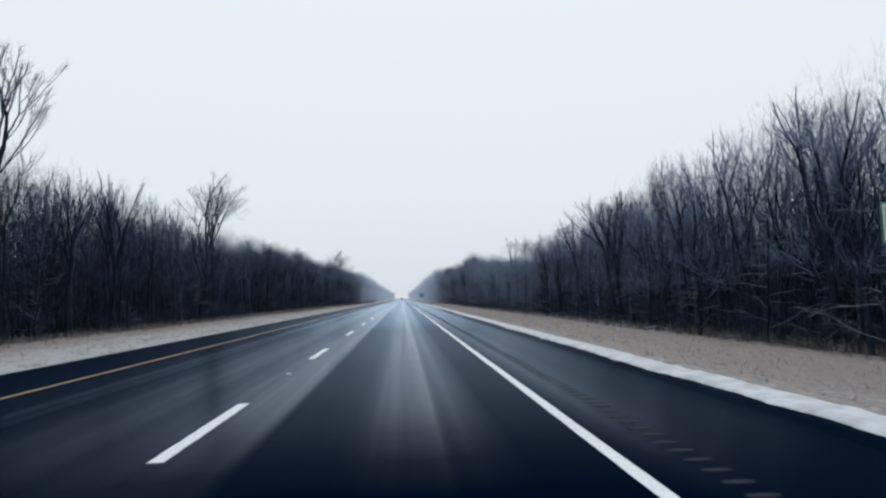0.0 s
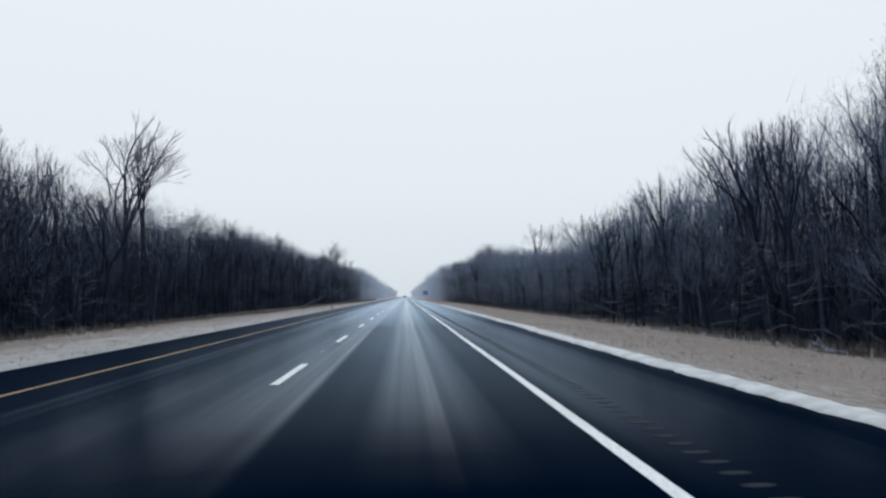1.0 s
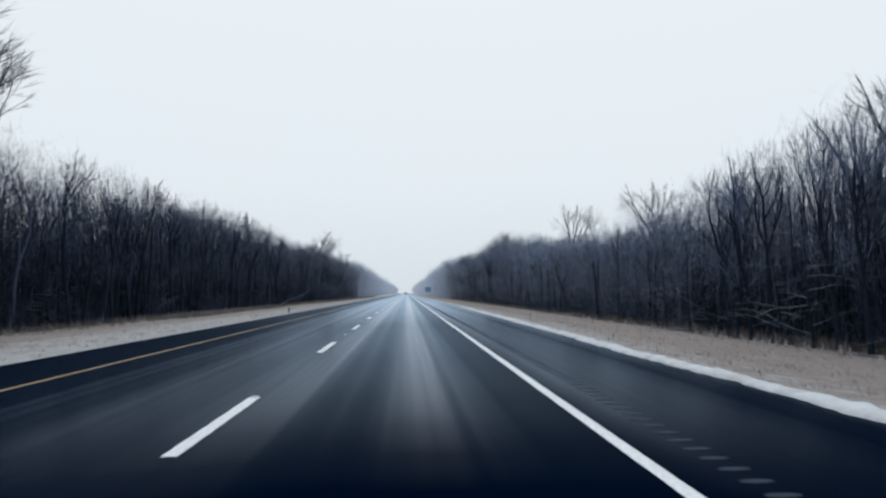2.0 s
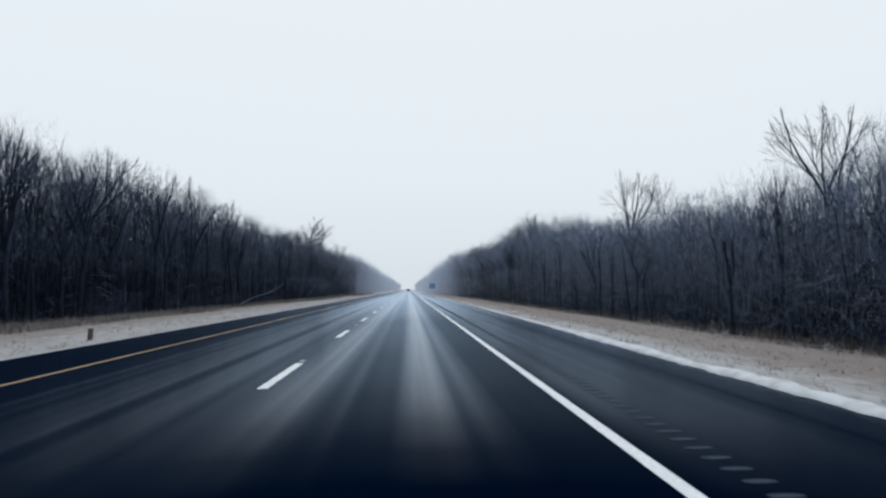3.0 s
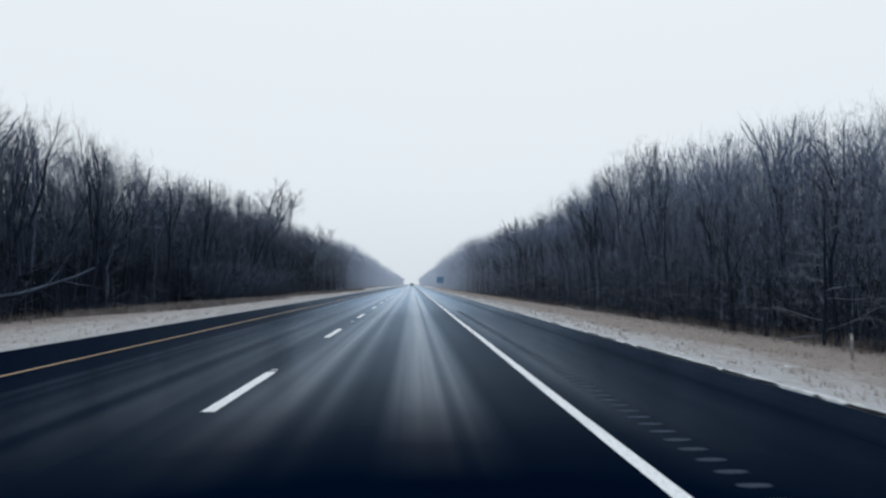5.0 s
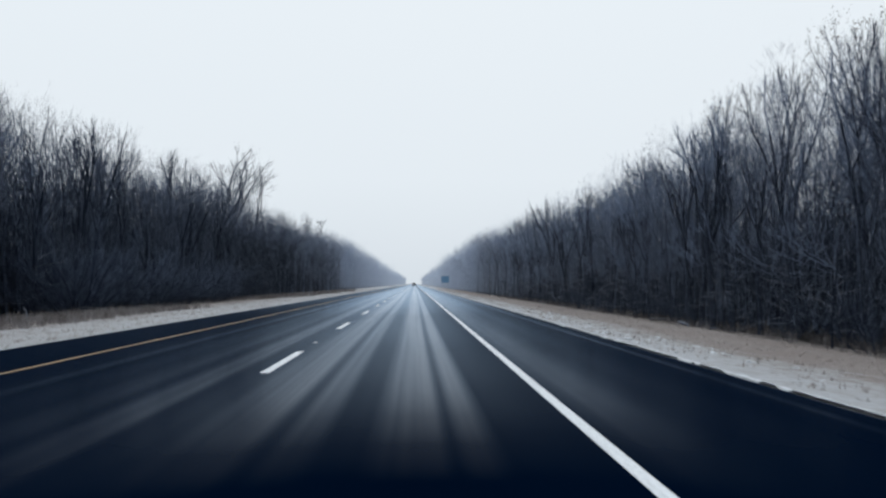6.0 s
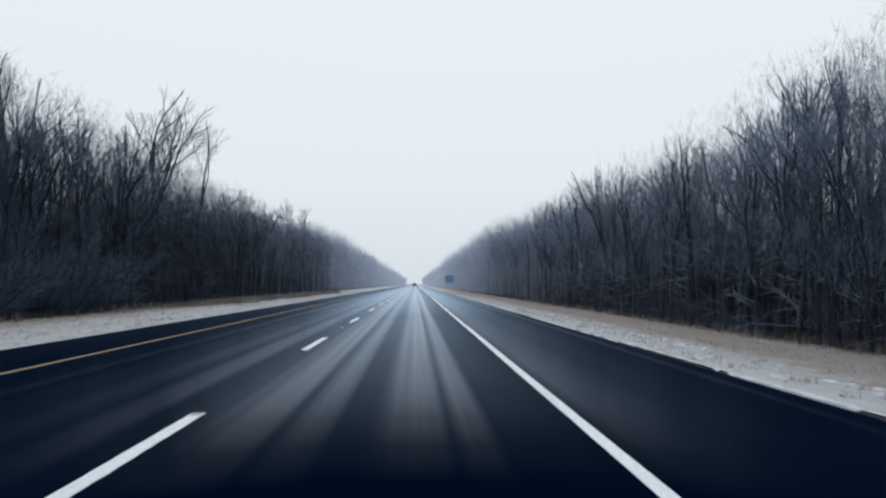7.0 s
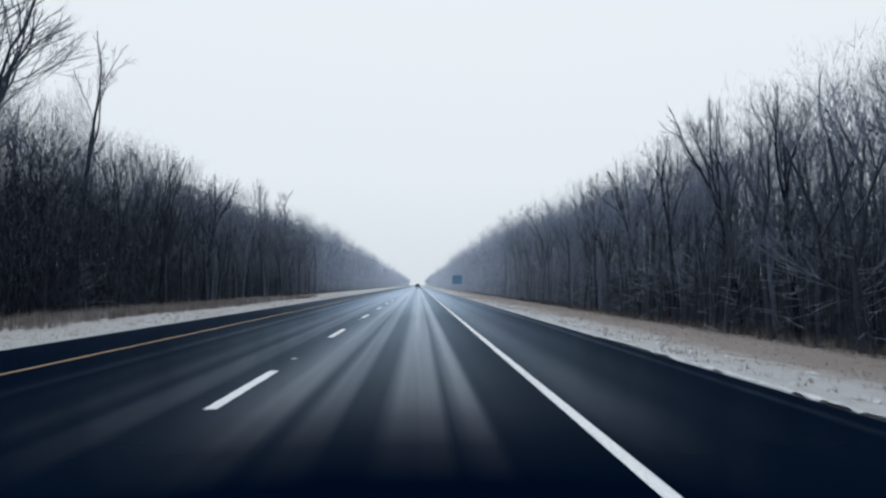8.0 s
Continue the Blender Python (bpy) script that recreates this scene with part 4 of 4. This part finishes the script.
for side, seed in ((1, 71), (-1, 72)):
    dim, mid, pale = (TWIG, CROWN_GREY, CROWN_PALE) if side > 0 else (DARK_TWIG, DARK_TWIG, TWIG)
    # near-black brush behind the front twigs paints in the shade inside the woods
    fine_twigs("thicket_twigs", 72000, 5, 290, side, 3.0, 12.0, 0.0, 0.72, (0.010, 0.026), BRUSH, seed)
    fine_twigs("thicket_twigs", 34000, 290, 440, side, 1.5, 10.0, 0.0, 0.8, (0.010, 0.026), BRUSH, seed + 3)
    # darker low twigs stand in for shade at the foot of the woods
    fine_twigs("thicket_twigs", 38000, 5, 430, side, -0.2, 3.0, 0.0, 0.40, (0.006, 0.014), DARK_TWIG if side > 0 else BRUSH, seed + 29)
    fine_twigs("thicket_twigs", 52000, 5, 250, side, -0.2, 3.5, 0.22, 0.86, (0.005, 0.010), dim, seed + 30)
    # past 250 m the right woods get paler twigs, as painted haze
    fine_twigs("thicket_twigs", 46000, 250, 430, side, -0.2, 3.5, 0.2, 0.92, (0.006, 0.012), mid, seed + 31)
    if side > 0:
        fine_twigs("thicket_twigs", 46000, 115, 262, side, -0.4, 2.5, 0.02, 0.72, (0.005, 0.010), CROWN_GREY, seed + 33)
    else:
        fine_twigs("saplings", 42000, 235, 440, side, 4.0, 20.0, 0.0, 0.66, (0.03, 0.07), THICKET, seed + 34)
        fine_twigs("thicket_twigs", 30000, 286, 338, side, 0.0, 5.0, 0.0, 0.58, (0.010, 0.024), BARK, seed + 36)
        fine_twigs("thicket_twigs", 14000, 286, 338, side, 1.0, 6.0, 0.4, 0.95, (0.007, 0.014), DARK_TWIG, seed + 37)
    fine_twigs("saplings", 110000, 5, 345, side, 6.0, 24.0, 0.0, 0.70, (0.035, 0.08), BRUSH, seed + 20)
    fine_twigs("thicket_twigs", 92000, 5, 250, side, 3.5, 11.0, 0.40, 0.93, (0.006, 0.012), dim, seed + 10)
    # the deeper layer pales past 250 m too, for haze
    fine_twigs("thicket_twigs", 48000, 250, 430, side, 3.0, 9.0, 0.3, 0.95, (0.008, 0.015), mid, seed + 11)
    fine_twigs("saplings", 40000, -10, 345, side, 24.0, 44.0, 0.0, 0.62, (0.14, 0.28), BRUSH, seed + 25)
    if side > 0:
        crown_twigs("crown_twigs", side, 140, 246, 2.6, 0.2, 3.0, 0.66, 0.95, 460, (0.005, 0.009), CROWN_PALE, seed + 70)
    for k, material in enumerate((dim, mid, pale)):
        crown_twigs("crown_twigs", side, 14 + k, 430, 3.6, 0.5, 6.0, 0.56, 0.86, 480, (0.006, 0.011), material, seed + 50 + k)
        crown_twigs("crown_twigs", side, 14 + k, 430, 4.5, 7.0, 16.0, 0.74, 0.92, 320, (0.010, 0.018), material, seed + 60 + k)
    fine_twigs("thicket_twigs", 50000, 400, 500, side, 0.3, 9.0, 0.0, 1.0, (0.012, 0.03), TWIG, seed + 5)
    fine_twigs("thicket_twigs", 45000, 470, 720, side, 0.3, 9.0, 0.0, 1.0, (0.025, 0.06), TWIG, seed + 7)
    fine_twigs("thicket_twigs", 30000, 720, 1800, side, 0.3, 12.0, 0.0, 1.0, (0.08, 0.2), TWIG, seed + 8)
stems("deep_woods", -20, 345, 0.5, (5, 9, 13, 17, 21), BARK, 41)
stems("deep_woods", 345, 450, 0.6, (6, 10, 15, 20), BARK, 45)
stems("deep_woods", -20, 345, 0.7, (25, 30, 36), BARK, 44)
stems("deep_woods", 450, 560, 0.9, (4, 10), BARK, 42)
stems("deep_woods", 560, 1100, 1.6, (3, 10), TWIG, 43)


# ---- signs ----
def sign(name, x, y, lo, hi, width, material, label, posts):
    ob = new(name)
    ob.location = (x, y, ground_z(x, y))
    tagged(ob, label, "road sign")
    z = ob.location.z
    panel = part("panel", box(bmesh.new(), (0, -0.02, lo - z), (width, 0.0, hi - z), 0.006), material, ob)
    bm = bmesh.new()
    e, w = 0.04, 0.05
    for a, b, c, d in ((e, lo + e, width - e, lo + e + w), (e, hi - e - w, width - e, hi - e), (e, lo + e + w, e + w, hi - e - w), (width - e - w, lo + e + w, width - e, hi - e - w)):
        box(bm, (a, -0.026, b - z), (c, -0.0205, d - z))
    part("border", bm, WHITE_SHEET, panel, "white border")
    for px in posts:
        part("post", box(bmesh.new(), (px - 0.05, 0.004, -0.5), (px + 0.05, 0.08, hi - z - 0.06), 0.008), STEEL, ob, "galvanised steel post")
    return ob


sign("guide_sign", 9.0, 8.0, 2.22, 3.14, 1.6, GREEN_SIGN, "green road sign with a white border on steel posts", (0.35, 1.25))
blue = sign("service_sign", 11.6, 503.0, 1.55, 5.1, 3.9, BLUE_SIGN, "large blue service sign on steel posts beside the highway", (0.8, 3.1))


# ---- small things on the verges ----
def delineator(x, y, tall, label):
    ob = new("marker_post")
    z = ground_z(x, y)
    ob.location = (x, y, z)
    tagged(ob, label, "marker post", "marker posts on the verges")
    bm = bmesh.new()
    box(bm, (-0.045, -0.012, -0.3), (0.045, 0.012, tall), 0.008)
    part("post", bm, STEEL, ob)
    part("reflector", box(bmesh.new(), (-0.035, -0.02, tall - 0.2), (0.035, -0.0125, tall - 0.06), 0.003), WHITE_SHEET, ob, "white reflector plate")
    return ob


delineator(12.0, 174.7, 0.8, "thin grey marker post in the dead grass")
stump = new("marker_stump")
stump.location = (-11.2, 110.0, ground_z(-11.2, 110.0))
tagged(stump, "short weathered post stub in the snowy grass", "marker post")
part("post", cylinder(bmesh.new(), (0, 0, -0.3), (0.02, 0.01, 0.36), 0.085, 0.07, 10), WEATHERED, stump)
part("top", cylinder(bmesh.new(), (0.02, 0.01, 0.358), (0.02, 0.01, 0.375), 0.066, 0.045, 10), SNOW, stump, "thin snow cap")


def fallen_log(x, y, length, r, tilt, turn, label, seed):
    """A broken trunk lying on the grass, with a few stubs."""
    g = np.random.default_rng(seed)
    t = Tubes()
    pts, _ = bough(g, (0, 0, 0), (1, 0, tilt), length, 7, 0.05 if length < 10 else 0.11, 0.0)
    t.add(pts, np.linspace(r, r * 0.4, 8), 8)
    for i in range(6):
        p, d = along(pts, g.uniform(0.3, 0.95))
        b, _ = bough(g, p, side_way(g, d, g.uniform(0.5, 1.0)), length * g.uniform(0.08, 0.25), 3, 0.15, 0.05)
        t.add(b, np.linspace(r * 0.35, 0.012, 4), 5)
    ob = new("fallen_log", t.mesh("fallen_log", BARK if length > 10 else PALE))
    ob.matrix_basis = pose(x, y, ground_z(x, y) + r * 0.7, 0, 0, turn)
    return tagged(ob, label, "log")


fallen_log(-26.8, 187.0, 13.0, 0.24, 0.10, 88, "long broken pale trunk leaning out of the woods over the grass", 61)
fallen_log(17.5, 44.6, 1.1, 0.15, 0.22, 25, "short snow-topped log lying in the dead grass", 62)
fallen_log(21.0, 58.0, 4.5, 0.13, 0.02, 70, "fallen rimed branch at the foot of the woods", 63)
fallen_log(22.5, 112.0, 5.5, 0.15, 0.05, 95, "fallen rimed trunk at the foot of the woods", 64)
fallen_log(20.8, 240.0, 3.0, 0.14, 0.03, 80, "short pale log at the foot of the woods", 65)
fallen_log(-25.0, 224.0, 7.0, 0.18, 0.03, 95, "snow-topped fallen trunk in the grass", 66)

litter_rng = random.Random(9)
for i in range(16):
    y = 40 + 17.5 * i + litter_rng.uniform(-6, 6)
    fallen_log(RIGHT_FOOT - litter_rng.uniform(0.0, 2.2), y, litter_rng.uniform(0.9, 2.6), litter_rng.uniform(0.06, 0.12), 0.05, litter_rng.uniform(0, 180), "snow-dusted broken branch at the foot of the woods", 80 + i)


# ---- the vehicle far ahead ----
def far_car(x, y):
    ob = new("car")
    ob.location = (x, y, 0)
    tagged(ob, "dark grey car far ahead on the wet highway", "car")
    bm = bmesh.new()
    box(bm, (-0.92, -2.3, 0.32), (0.92, 2.3, 0.98), 0.12)
    body = part("body", bm, CAR_PAINT, ob)
    bm = bmesh.new()
    box(bm, (-0.86, -2.1, 0.95), (0.86, 1.0, 1.66))
    for v in bm.verts:
        if v.co.z > 1.3:
            v.co.x *= 0.80
            v.co.y = v.co.y + 0.35 if v.co.y < 0 else v.co.y - 0.7
    bmesh.ops.bevel(bm, geom=list(bm.edges), offset=0.07, segments=2, affect="EDGES")
    cabin = part("cabin", bm, CAR_PAINT, ob)
    bm = bmesh.new()
    box(bm, (-0.66, -2.06, 1.08), (0.66, -2.02, 1.5))
    for v in bm.verts:
        v.co.y += (v.co.z - 1.0) * 0.5 - 0.06
    part("rear_window", bm, CAR_GLASS, cabin)
    for sx in (-0.74, 0.74):
        part("tail_lamp", box(bmesh.new(), (sx - 0.13, -2.34, 0.72), (sx + 0.13, -2.27, 0.9), 0.02), RED_LENS, body, "red tail lamp")
    for sx in (-0.82, 0.82):
        for sy in (-1.4, 1.4):
            wheel = part("wheel", cylinder(bmesh.new(), (sx - 0.11, sy, 0.33), (sx + 0.11, sy, 0.33), 0.33, 0.33, 20), RUBBER, ob)
    return ob


far_car(-1.85, 505.0)
